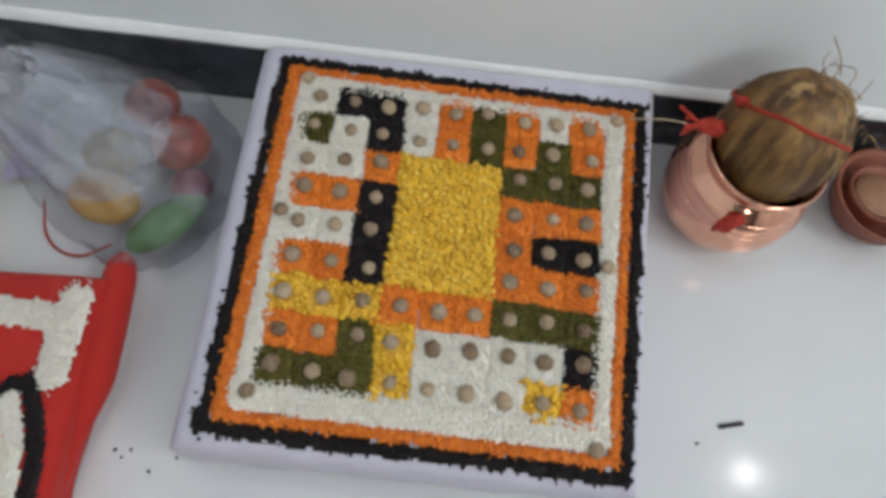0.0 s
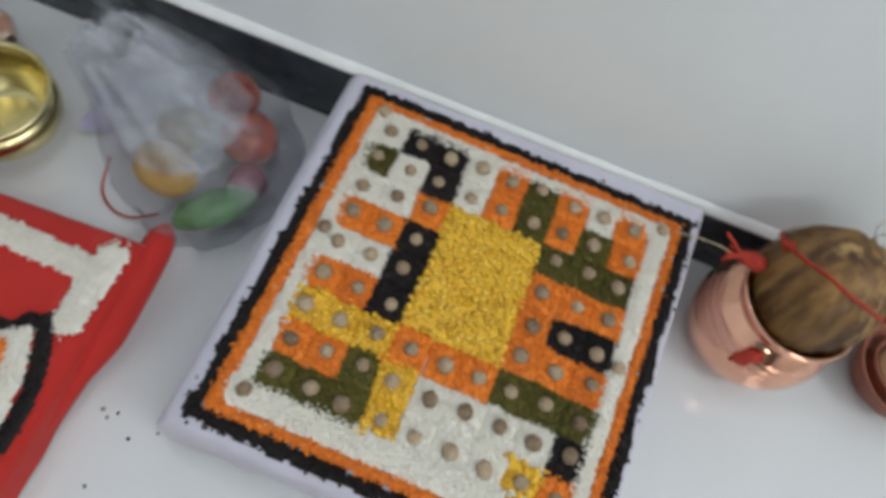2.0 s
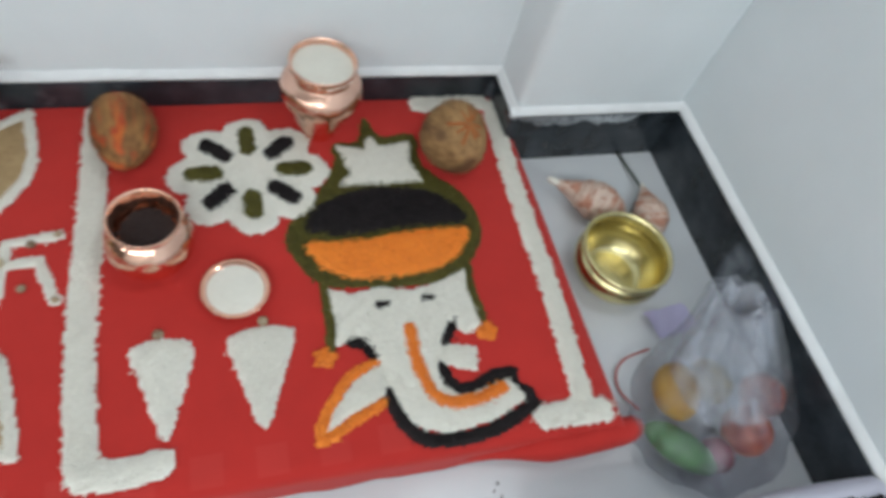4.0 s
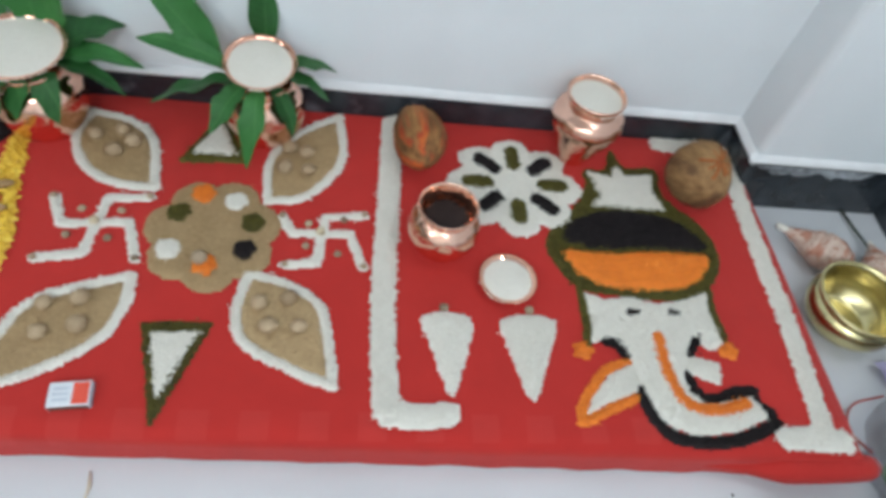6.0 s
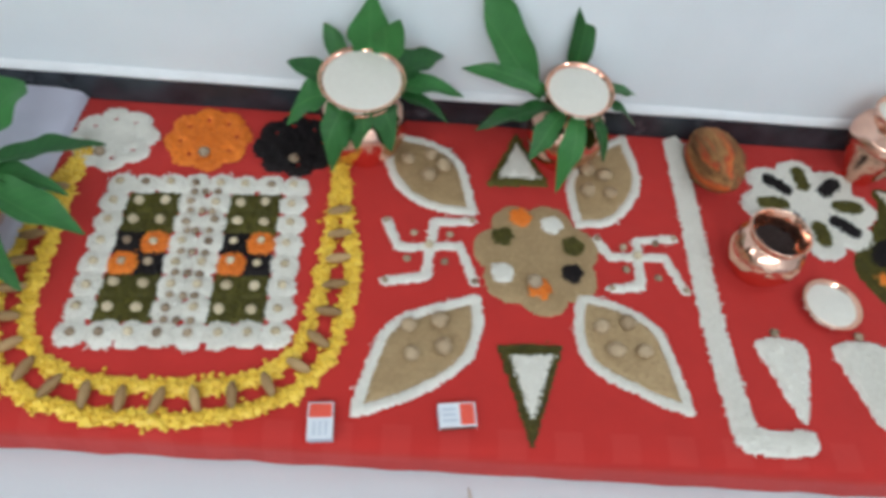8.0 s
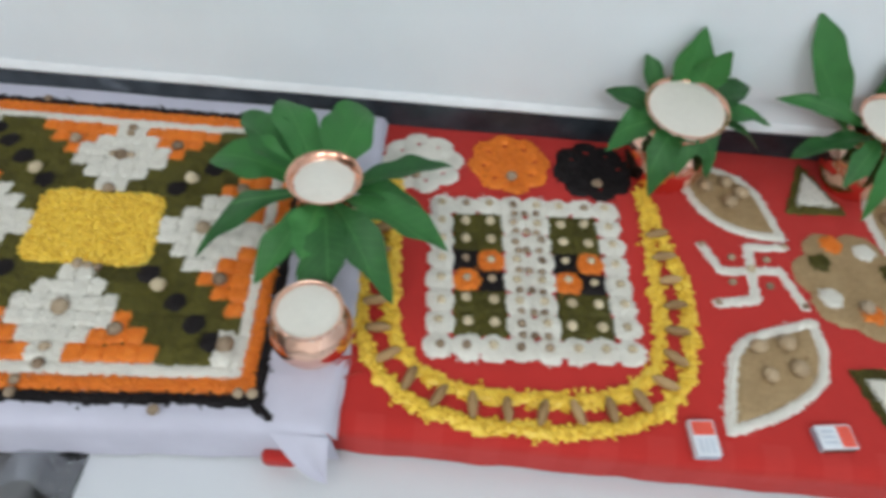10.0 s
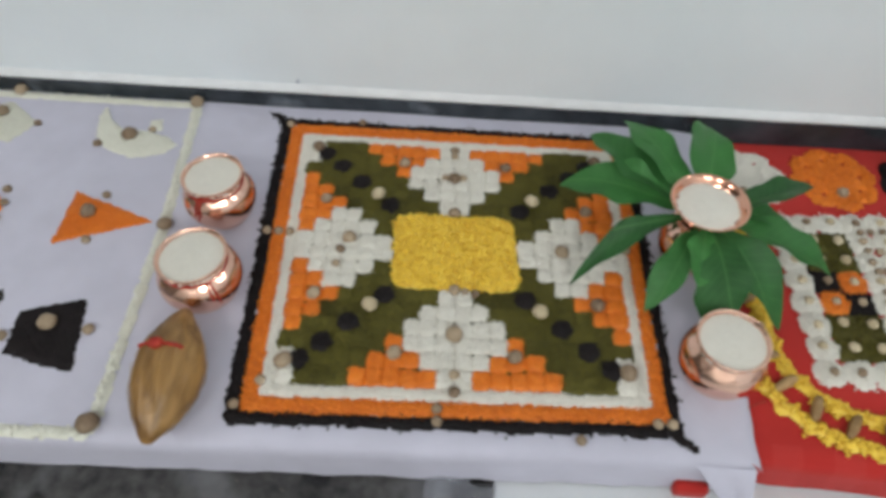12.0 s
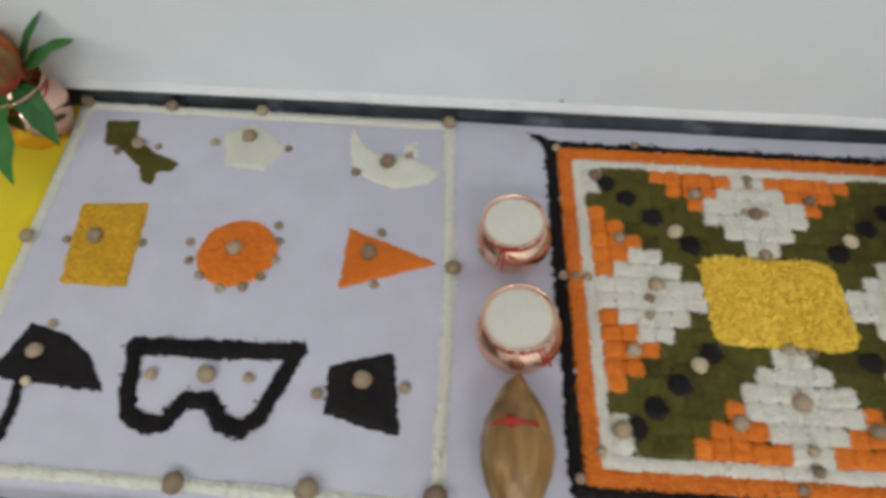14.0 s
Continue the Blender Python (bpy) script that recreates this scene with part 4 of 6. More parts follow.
tuft = thing("thread_tuft", "tuft of loose red thread on the seam beside a pot", "thread")
for k in range(9):
    p = np.array((-1.852 + RNG.normal(0, 0.008), -0.473 + RNG.normal(0, 0.006), HW + 0.004 if k < 4 else HR + 0.006))
    d = np.array((RNG.normal(0.010, 0.008), RNG.normal(0.004, 0.008), RNG.uniform(-0.001, 0.003)))
    part("strand", tube(curve_profile([p - d, p + (0, 0, 0.003), p + d], 4), 0.0014, 5), KUMKUM, tuft)
dish = thing("rice_dish", "small round dish level full of white rice on red cloth", "dish", place=(-0.737, -0.330, HR + 0.001))
part("dish", lathe([(0, 0), (0.024, 0), (0.034, 0.006), (0.040, 0.013), (0.041, 0.014), (0.0395, 0.0145), (0.033, 0.009), (0.02, 0.004), (0, 0.004)], 44), COPPER, dish)
disc_bed("rice", (0, 0), 0.0375, 0.0095, "powder", RICE, dish, height=0.004, strays=0.0, rise=0.012, edge=0.0004)

bowl = thing("brass_bowl", "shiny empty brass bowl on the white floor", "bowl", place=(-0.191, -0.337, 0.0))
part("bowl", lathe([(max(0, a), b) for a, b in curve_profile([(0, 0.004), (0.030, 0.0), (0.037, 0.003), (0.054, 0.014), (0.066, 0.031), (0.0695, 0.046), (0.0665, 0.057), (0.0620, 0.062), (0.0625, 0.066), (0.0668, 0.0715), (0.0690, 0.0750), (0.0683, 0.0775), (0.0650, 0.0780), (0.0615, 0.0735), (0.0605, 0.067), (0.0625, 0.058), (0.0650, 0.046), (0.0620, 0.031), (0.053, 0.017), (0.044, 0.0085), (0.030, 0.007), (0, 0.007)], 4)], 64), BRASS, bowl)
part("foot_ring", lathe([(0.031, 0.001), (0.037, 0.001), (0.0365, 0.006), (0.032, 0.006), (0.031, 0.001)], 48), BRASS, bowl)

# ---------------------------------------------------------------- coconuts


def coconut(x, y, z, radii, mat, label, turn=0.0, tilt=0.0, point=0.0, seed=1, thread=None, ridge=0.10, hair=160, sweep=0.006, roll=0.0, tri=0.0, corner=0.0, blunt=2.0, knot_at=15, tail=0.0, arc=(0.0, 360.0), streaks=None):
    t = thing("coconut", label, "coconut", place=(x, y, z))
    t.rotation_euler = (radians(roll), radians(tilt), radians(turn))

    def girth(s, a):
        """How much wider than an ellipsoid the husk is, along its length and round it."""
        k = 1 - point * max(0.0, s) ** 2 - 0.5 * point * max(0.0, -s) ** 2
        k *= 1 - tail * max(0.0, -s) ** 2
        if blunt > 2 and s > 0 and s * s < 0.9999:
            k *= (1 - s**blunt) ** (1 / blunt) / math.sqrt(1 - s * s)
        k *= 1 + tri * (math.cos(3 * (a - radians(corner))) + 0.35 * math.cos(6 * (a - radians(corner)))) / 1.35
        return k * (1 + ridge * 0.5 * math.cos(3 * a) + ridge * 0.3 * noise.noise(Vector((a * 5, s * 1.2, seed))))

    def shape(v):
        s = v.x / radii[0]
        k = girth(s, math.atan2(v.z, v.y))
        return Vector((v.x * (1 + 0.12 * point * (s > 0) * s), v.y * k, v.z * k))

    shell = part("shell", ball(radii, 60, 40, 0.05, 3.0, seed, shape), mat, t)
    husk_hair(shell, radii, hair, seed, mat, girth)
    if thread is not None:
        around = np.radians(np.linspace(arc[0], arc[1], 60))
        line = []
        for a in around:
            s = (thread + sweep * math.cos(a - radians(corner if blunt > 2 else 90))) / radii[0]
            w = math.sqrt(max(0.05, 1 - s * s)) * girth(s, math.remainder(a, 2 * math.pi)) * 1.045
            line.append((s * radii[0], math.cos(a) * radii[1] * w, math.sin(a) * radii[2] * w))
        cord = part("thread", tube(line, 0.0023, 6), KUMKUM, t, "red cotton thread tied round")
        part("knot", ball((0.007, 0.010, 0.005), 10, 8, 0.4, 3.0, seed), KUMKUM, cord).location = line[knot_at]
    if streaks is not None:
        rng = random.Random(seed)
        for k in range(9):
            way = 2 * math.pi * k / 9 + rng.uniform(-0.25, 0.25)
            reach = rng.uniform(0.40, 0.80)
            line = []
            for u in np.linspace(0.05, reach, 6):
                d = Vector(streaks).normalized()
                side = d.orthogonal().normalized()
                d = (d + float(u) * (math.cos(way) * side + math.sin(way) * d.cross(side))).normalized()
                s = d.x / math.sqrt(d.x**2 + (d.y * radii[0] / radii[1]) ** 2 + (d.z * radii[0] / radii[2]) ** 2)
                g = math.sqrt(max(0.0, 1 - s * s)) * girth(s, math.atan2(d.z / radii[2], d.y / radii[1])) * 1.02
                a = math.atan2(d.z / radii[2], d.y / radii[1])
                line.append((s * radii[0], math.cos(a) * g * radii[1], math.sin(a) * g * radii[2]))
            part("vermilion_streak", tube(line, rng.uniform(0.0014, 0.0030), 5), VERMILION, t, "streak of orange-red powder")
    return t


def husk_hair(parent, radii, count, seed, mat, girth):
    """Fibres that lie along the husk from end to end, some lifting off, joined into one coat."""
    rng = np.random.default_rng(seed)
    verts, quads, n = [], [], 0
    for k in range(count):
        a, s0, ln = rng.uniform(0, 2 * np.pi), rng.uniform(-0.9, 0.5), rng.uniform(0.25, 0.7)
        bend, off = rng.normal(0, 0.25), rng.uniform(1.0, 1.05)
        s = np.clip(np.linspace(s0, s0 + ln, 7), -0.97, 0.97)
        aa = a + bend * np.linspace(0, 1, 7) ** 2
        w = np.sqrt(1 - s**2) * (off - 0.01 + 0.05 * np.linspace(-1, 1, 7) ** 2)
        w = w * np.array([girth(p, math.remainder(q, 2 * math.pi)) for p, q in zip(s, aa)])
        line = np.c_[s * radii[0], np.cos(aa) * w * radii[1], np.sin(aa) * w * radii[2]]
        width = rng.uniform(0.0003, 0.0008)
        side = np.c_[np.zeros(7), -np.sin(aa), np.cos(aa)] * width
        up = np.c_[np.zeros(7), np.cos(aa), np.sin(aa)] * width * 0.7
        verts.append(np.stack([line - side, line + up, line + side], 1).reshape(-1, 3))
        i = n + np.arange(21).reshape(7, 3)
        quads.append(np.stack([i[:-1, :-1], i[:-1, 1:], i[1:, 1:], i[1:, :-1]], -1).reshape(-1, 4))
        n += 21
    tagged(part("fibre_coat", from_arrays(np.vstack(verts), np.vstack(quads)), mat, parent, "loose brown husk fibres"), kind="stuff")


def fibres(parent, place, count, spread, length, seed):
    rng = np.random.default_rng(seed)
    for k in range(count):
        d = rng.normal(0, 1, 3)
        d[0] = abs(d[0]) + 0.3
        d /= np.linalg.norm(d)
        p = np.array(place) + rng.normal(0, spread, 3)
        line = [p, p + d * length * 0.5 + rng.normal(0, 0.004, 3), p + d * length * rng.uniform(0.7, 1.1) + rng.normal(0, 0.012, 3)]
        part("fibre", tube(curve_profile(line, 4), 0.0005, 4), HUSK, parent)


coconut(-0.859, -0.097, HR + 0.039, (0.064, 0.038, 0.039), HUSK_RED, "fibrous brown coconut smeared with vermilion on red cloth", 95, 8, 0.06, 2, ridge=0.13, roll=55, blunt=2.6, hair=320, tail=0.30)
coconut(-0.414, -0.136, HR + 0.046, (0.058, 0.046, 0.052), HUSK_PALE, "round pale-brown coconut with vermilion marks", 100, 30, 0.04, 4, ridge=0.08, hair=320, tail=0.18, streaks=(-0.72, -0.05, 0.62))
coconut(-2.510, -0.527, HW + 0.038, (0.080, 0.038, 0.038), HUSK_GOLD, "long pointed husked coconut tied with red thread on white cloth", 94, -3, 0.46, 6, thread=0.010, ridge=0.10, hair=150, sweep=0.010, tri=0.12, corner=60, tail=0.10, arc=(50.0, 128.0), knot_at=24)

# ---------------------------------------------------------------- shells and twig


def conch(x, y, turn, length, radius, seed, tip):
    """A shell with a swollen body whorl, a stepped spire that ends in a worn tip, and a lip along one side."""
    t = thing("conch_shell", "cream conch shell with soft pink-brown blotches on the floor", "shell", "conch shells", place=(x, y, radius * 0.9))
    t.rotation_euler = (0, 0, radians(turn))
    rows = []
    for s in np.linspace(0, 1, 56):
        env = radius * float(np.interp(s, (0, 0.08, 0.25, 0.45, 0.62, 0.80, 1.0), (0.30, 0.62, 0.95, 1.0, 0.74, 0.42, 0.13)))
        row = []
        for a in np.linspace(0, 2 * np.pi, 36):
            whorl = (s * 5.0 + a / (2 * np.pi)) % 1.0
            step = 1 + (0.13 * (1 - whorl) - 0.065) * min(1, max(0.0, (s - 0.30) * 5))
            lip = 1 + 0.16 * math.exp(-((a - 4.2) / 0.35) ** 2) * max(0.0, 0.75 - s)
            row.append((length * (s - 0.5), env * math.cos(a) * step * lip, env * 0.88 * math.sin(a) * step))
        rows.append(row)
    part("shell", grid_mesh(rows), CONCH, t)
    part("tip", ball((2.1 * tip, tip, tip), 12, 8, 0.2, 2.0, seed), RICE, t, "worn white tip").location = (length * 0.5, 0, 0)
    return t


conch(-0.188, -0.209, 143, 0.120, 0.034, 1, 0.0068)
conch(-0.088, -0.240, 80, 0.092, 0.030, 2, 0.0045)
tagged(part("twig", tube([(-0.080, -0.101, 0.006), (-0.076, -0.14, 0.008), (-0.072, -0.190, 0.014)], 0.0026, 6), INCENSE), "thin grey-green incense stick on the floor", "stick")
tagged(part("twig", tube([(-0.380, -1.257, 0.003), (-0.377, -1.272, 0.003), (-0.374, -1.286, 0.003)], 0.0025, 6), STICK), "short charred stick lying on the floor", "stick")

# ---------------------------------------------------------------- elephant-head picture and its neighbours on the red cloth
zr = HR + 0.0012
picture = thing("elephant_head_picture", "elephant head with crown laid in rice, lentils and gram", "grain pattern")
poly_bed("crown_outline", [(-0.529, -0.050), (-0.511, -0.092), (-0.460, -0.087), (-0.458, -0.150), (-0.410, -0.204), (-0.397, -0.263), (-0.420, -0.312), (-0.468, -0.342), (-0.541, -0.346), (-0.586, -0.338), (-0.632, -0.331), (-0.666, -0.277), (-0.662, -0.238), (-0.616, -0.186), (-0.586, -0.136), (-0.584, -0.100), (-0.547, -0.098)], zr, "gram", GREEN, picture, smooth=3, height=0.003)
poly_bed("crown", [(-0.588, -0.179), (-0.567, -0.159), (-0.581, -0.107), (-0.543, -0.114), (-0.528, -0.089), (-0.516, -0.111), (-0.470, -0.104), (-0.477, -0.140), (-0.464, -0.181)], zr + 0.0034, "rice", RICE, picture, height=0.004)
poly_bed("crown_band", [(-0.644, -0.249), (-0.615, -0.208), (-0.563, -0.190), (-0.487, -0.190), (-0.439, -0.212), (-0.413, -0.257), (-0.493, -0.256), (-0.575, -0.262)], zr + 0.0034, "gram", BLACK, picture, smooth=3, height=0.0045, wavy=0.0016)
poly_bed("brow_band", [(-0.646, -0.270), (-0.592, -0.270), (-0.494, -0.264), (-0.421, -0.264), (-0.429, -0.295), (-0.466, -0.325), (-0.532, -0.333), (-0.593, -0.329), (-0.628, -0.309)], zr + 0.0034, "fine", ORANGE, picture, smooth=3, height=0.0045, wavy=0.0016)
for name, line in (("ear_outline", [(-0.630, -0.333), (-0.628, -0.384), (-0.633, -0.420)]), ("ear_outline", [(-0.434, -0.326), (-0.436, -0.366), (-0.431, -0.405)])):
    line_bed(name, line, 0.011, zr, "gram", GREEN, picture, smooth=3, height=0.003)
line_bed("trunk_outline", [(-0.574, -0.486), (-0.565, -0.522), (-0.544, -0.546), (-0.511, -0.555), (-0.459, -0.550), (-0.397, -0.526), (-0.416, -0.500), (-0.414, -0.484), (-0.443, -0.487), (-0.476, -0.498), (-0.496, -0.489), (-0.503, -0.464)], 0.015, zr, "gram", BLACK, picture, smooth=2, height=0.0035, edge=0.002)
for line in ([(-0.608, -0.414), (-0.592, -0.418), (-0.582, -0.437)], [(-0.470, -0.404), (-0.484, -0.420), (-0.493, -0.430)]):
    line_bed("cheek_outline", line, 0.015, zr, "gram", BLACK, picture, smooth=3, height=0.0035)
for line in ([(-0.583, -0.447), (-0.616, -0.460), (-0.648, -0.497), (-0.659, -0.530), (-0.620, -0.512), (-0.580, -0.495)],):
    line_bed("tusk_outline", line, 0.012, zr, "lentil", ORANGE, picture, smooth=2, height=0.003)
poly_bed("tusk", [(-0.576, -0.447), (-0.611, -0.464), (-0.643, -0.500), (-0.652, -0.520), (-0.621, -0.505), (-0.576, -0.490)], zr, "rice", RICE, picture, height=0.0048)
poly_bed("tusk", [(-0.495, -0.433), (-0.449, -0.445), (-0.460, -0.475), (-0.502, -0.459)], zr, "rice", RICE, picture, height=0.0048)
poly_bed("face", [(-0.628, -0.337), (-0.596, -0.350), (-0.557, -0.344), (-0.520, -0.353), (-0.479, -0.346), (-0.438, -0.329), (-0.443, -0.366), (-0.436, -0.418), (-0.461, -0.424), (-0.480, -0.405), (-0.491, -0.429), (-0.506, -0.458), (-0.506, -0.485), (-0.485, -0.504), (-0.453, -0.498), (-0.420, -0.491), (-0.403, -0.520), (-0.458, -0.541), (-0.517, -0.544), (-0.549, -0.531), (-0.567, -0.499), (-0.578, -0.450), (-0.586, -0.427), (-0.599, -0.412), (-0.626, -0.417), (-0.622, -0.384)], zr, "rice", RICE, picture, height=0.0055)
line_bed("trunk_mark", [(-0.533, -0.409), (-0.533, -0.455), (-0.521, -0.499), (-0.495, -0.513), (-0.465, -0.512), (-0.434, -0.503)], 0.015, zr + 0.0055, "fine", ORANGE, picture, smooth=3, height=0.004, rise=0.002)
for x, y in ((-0.561, -0.371), (-0.500, -0.370)):
    line_bed("eye_mark", [(x - 0.005, y), (x + 0.005, y + 0.001)], 0.009, zr + 0.0055, "fine", BLACK, picture, height=0.003, rise=0.0015)
for x, y in ((-0.642, -0.430), (-0.432, -0.424)):
    disc_bed("ear_drop", (x, y), 0.014, zr, "lentil", ORANGE, picture, height=0.004, petals=5, depth=0.3)

flower = thing("rice_flower", "eight-petalled white rice flower with green and black gram strokes", "grain pattern")
disc_bed("petals", (-0.705, -0.146), 0.108, zr, "rice", RICE, flower, petals=8, depth=0.22, squash=0.92, height=0.005, wavy=0.0020)
for k in range(8):
    a = k * math.pi / 4
    line = [(-0.705 + r * math.cos(a), -0.146 + 0.92 * r * math.sin(a)) for r in (0.046, 0.074)]
    line_bed("petal_stroke", line, 0.023, zr + 0.0052, "gram", BLACK if k % 2 else GREEN, flower, height=0.004, rise=0.002)

for pts, tip in (([(-0.857, -0.395), (-0.845, -0.384), (-0.823, -0.381), (-0.797, -0.386), (-0.789, -0.401), (-0.803, -0.450), (-0.821, -0.500), (-0.838, -0.455)], (-0.827, -0.374)),
                 ([(-0.752, -0.397), (-0.740, -0.386), (-0.715, -0.380), (-0.686, -0.384), (-0.674, -0.397), (-0.695, -0.450), (-0.718, -0.505), (-0.736, -0.455)], (-0.709, -0.373))):
    drop = thing("rice_teardrop", "white rice laid out as a teardrop on red cloth", "grain pattern", "rice teardrops")
    poly_bed("rice", pts, zr, "rice", RICE, drop, smooth=3, height=0.005)
    nut(*tip, zr - 0.001, 0.0068)

stripe = thing("rice_stripe", "angled white rice stripe dividing the red cloth", "grain pattern", "rice stripes")
line_bed("long_bar", [(-0.897, -0.025), (-0.908, -0.366), (-0.902, -0.520)], 0.031, zr, "rice", RICE, stripe, smooth=3, height=0.0055, edge=0.0018, wavy=0.0016)
line_bed("bottom_hook", [(-0.902, -0.522), (-0.866, -0.527), (-0.830, -0.524)], 0.032, zr + 0.0005, "rice", RICE, stripe, smooth=3, height=0.0055, edge=0.0018, wavy=0.0016)
stripe = thing("rice_stripe", "white rice stripe hooked at both ends along the cloth edge", "grain pattern", "rice stripes")
line_bed("top_hook", [(-0.436, -0.027), (-0.335, -0.026)], 0.030, zr, "rice", RICE, stripe, height=0.0055, edge=0.0018, wavy=0.0016)
line_bed("long_bar", [(-0.318, -0.036), (-0.323, -0.168), (-0.3235, -0.270), (-0.323, -0.366), (-0.327, -0.452), (-0.332, -0.540)], 0.0275, zr, "rice", RICE, stripe, height=0.0055, edge=0.0018, wavy=0.0016)
line_bed("bottom_hook", [(-0.311, -0.550), (-0.388, -0.547)], 0.030, zr + 0.0005, "rice", RICE, stripe, height=0.0055, edge=0.0020, wavy=0.0018)

# ---------------------------------------------------------------- leaves, crosses and flower in wheat and rice


def leaf_outline(first, second):
    """A leaf outline of two bowed sides that meet in sharp tips."""
    return np.vstack([curve_profile(first, 5)[:-1], curve_profile(second, 5)[:-1]])


for sides, nuts in (
    (([(-1.379, -0.513), (-1.362, -0.440), (-1.332, -0.383), (-1.227, -0.341)], [(-1.227, -0.341), (-1.227, -0.393), (-1.250, -0.443), (-1.313, -0.486), (-1.379, -0.513)]), ((-1.318, -0.394), (-1.279, -0.385), (-1.313, -0.434), (-1.273, -0.422))),
    (([(-0.965, -0.494), (-0.974, -0.437), (-0.989, -0.378), (-1.035, -0.345), (-1.088, -0.331)], [(-1.088, -0.331), (-1.097, -0.390), (-1.080, -0.437), (-1.018, -0.472), (-0.965, -0.494)]), ((-1.066, -0.382), (-1.030, -0.374), (-1.051, -0.415), (-1.014, -0.415))),
    (([(-1.352, -0.051), (-1.293, -0.064), (-1.250, -0.106), (-1.230, -0.200)], [(-1.230, -0.200), (-1.298, -0.190), (-1.343, -0.153), (-1.363, -0.097), (-1.352, -0.051)]), ((-1.331, -0.107), (-1.296, -0.094), (-1.277, -0.115), (-1.299, -0.136))),
    (([(-0.981, -0.018), (-1.041, -0.063), (-1.082, -0.127), (-1.078, -0.212)], [(-1.078, -0.212), (-1.021, -0.196), (-0.973, -0.119), (-0.981, -0.018)]), ((-1.054, -0.106), (-1.057, -0.147), (-1.023, -0.149), (-1.028, -0.114))),
):
    t = thing("grain_leaf", "leaf shape of brown wheat edged with white rice, set with nuts", "grain pattern", "grain leaves")
    rim = leaf_outline(*sides)
    mid = rim.mean(0)
    line_bed("rice_edge", np.vstack([mid + (rim - mid) * 0.955, mid + (rim[:1] - mid) * 0.955]), 0.0125, zr, "rice", RICE, t, height=0.0055)
    poly_bed("wheat", mid + (rim - mid) * 0.86, zr, "fine", TAN, t, height=0.004)
    for x, y in nuts:
        nut(x, y, zr + 0.0045, RNG.choice([0.0112, 0.0125]), NUT_LIGHT, group="areca nuts on the grain leaves")

for lines, dots in (
    (([(-1.357, -0.222), (-1.338, -0.266), (-1.252, -0.260), (-1.232, -0.319)], [(-1.234, -0.214), (-1.289, -0.220), (-1.298, -0.313), (-1.353, -0.324)]), ((-1.317, -0.241), (-1.266, -0.241), (-1.325, -0.286), (-1.273, -0.288))),
    (([(-1.052, -0.233), (-1.037, -0.262), (-0.957, -0.259), (-0.936, -0.315)], [(-0.937, -0.224), (-0.993, -0.232), (-1.000, -0.311), (-1.041, -0.317)]), ((-1.015, -0.245), (-0.966, -0.235), (-1.016, -0.284), (-0.972, -0.295))),
):
    t = thing("rice_cross", "hooked auspicious cross laid in white rice on red cloth", "grain pattern", "rice crosses")
    for line in lines:
        line_bed("bar", line, 0.0118, zr, "rice", RICE, t, height=0.0045)
    for x, y in dots:
        nut(x, y, zr - 0.001, 0.0058, group="small nuts round the rice crosses")
    for line in lines:
        for x, y in (line[0], line[-1]):
            nut(x, y, zr + 0.001, 0.0052, group="small nuts round the rice crosses")
    nut((lines[0][1][0] + lines[0][2][0]) / 2, (lines[0][1][1] + lines[0][2][1]) / 2, zr + 0.003, 0.0068, PALE, group="small nuts round the rice crosses")

t = thing("wheat_flower", "scalloped brown wheat flower with coloured grain spots", "grain pattern")
disc_bed("wheat", (-1.142, -0.270), 0.090, zr, "fine", TAN, t, petals=7, depth=0.16, turn=0.3, squash=1.06, height=0.0045)
for (x, y), (kind, mat) in zip(((-1.163, -0.205), (-1.117, -0.216), (-1.090, -0.252), (-1.095, -0.299), (-1.143, -0.326), (-1.193, -0.303), (-1.190, -0.241)),
                               (("lentil", ORANGE), ("rice", RICE), ("gram", GREEN), ("gram", BLACK), ("lentil", ORANGE), ("rice", RICE), ("gram", GREEN))):
    disc_bed("grain_spot", (x, y), 0.0165, zr + 0.0042, kind, mat, t, height=0.004, rise=0.002, petals=5, depth=0.15)
nut(-1.150, -0.318, zr + 0.005, 0.0115)

for pts in ([(-1.203, -0.413), (-1.118, -0.408), (-1.167, -0.543)], [(-1.160, -0.030), (-1.210, -0.142), (-1.114, -0.137)]):
    t = thing("grain_triangle", "triangle of white rice framed in green gram", "grain pattern", "grain triangles")
    p = np.array(pts)
    mid = p.mean(0)
    poly_bed("gram_frame", p, zr, "gram", GREEN, t, height=0.0045)
    poly_bed("rice", mid + (p - mid) * 0.66, zr + 0.0045, "rice", RICE, t, height=0.004, rise=0.002)

# ---------------------------------------------------------------- garland, rosettes and eight-by-eight square
garland = thing("grain_garland", "open U-shaped double band of yellow lentils with dry dates", "grain pattern")
GL = curve_profile([(-1.806, -0.120), (-1.817, -0.200), (-1.820, -0.290), (-1.812, -0.391), (-1.788, -0.452), (-1.736, -0.493), (-1.669, -0.507), (-1.575, -0.507), (-1.492, -0.489), (-1.441, -0.447), (-1.421, -0.380), (-1.417, -0.297), (-1.424, -0.216), (-1.432, -0.128)], 8)
tan_ = np.gradient(GL, axis=0)
tan_ /= np.linalg.norm(tan_, axis=1)[:, None]
nor = np.c_[-tan_[:, 1], tan_[:, 0]]
gap = 0.0195 * np.clip(np.minimum(np.arange(len(GL)), np.arange(len(GL))[::-1]) / 16.0, 0.05, 1)[:, None]
for side in (-1, 1):
    line_bed("lentil_band", GL + nor * gap * side, 0.0185, zr, "dal", MARIGOLD, garland, height=0.006, edge=0.0026, strays=0.08, wavy=0.0030)
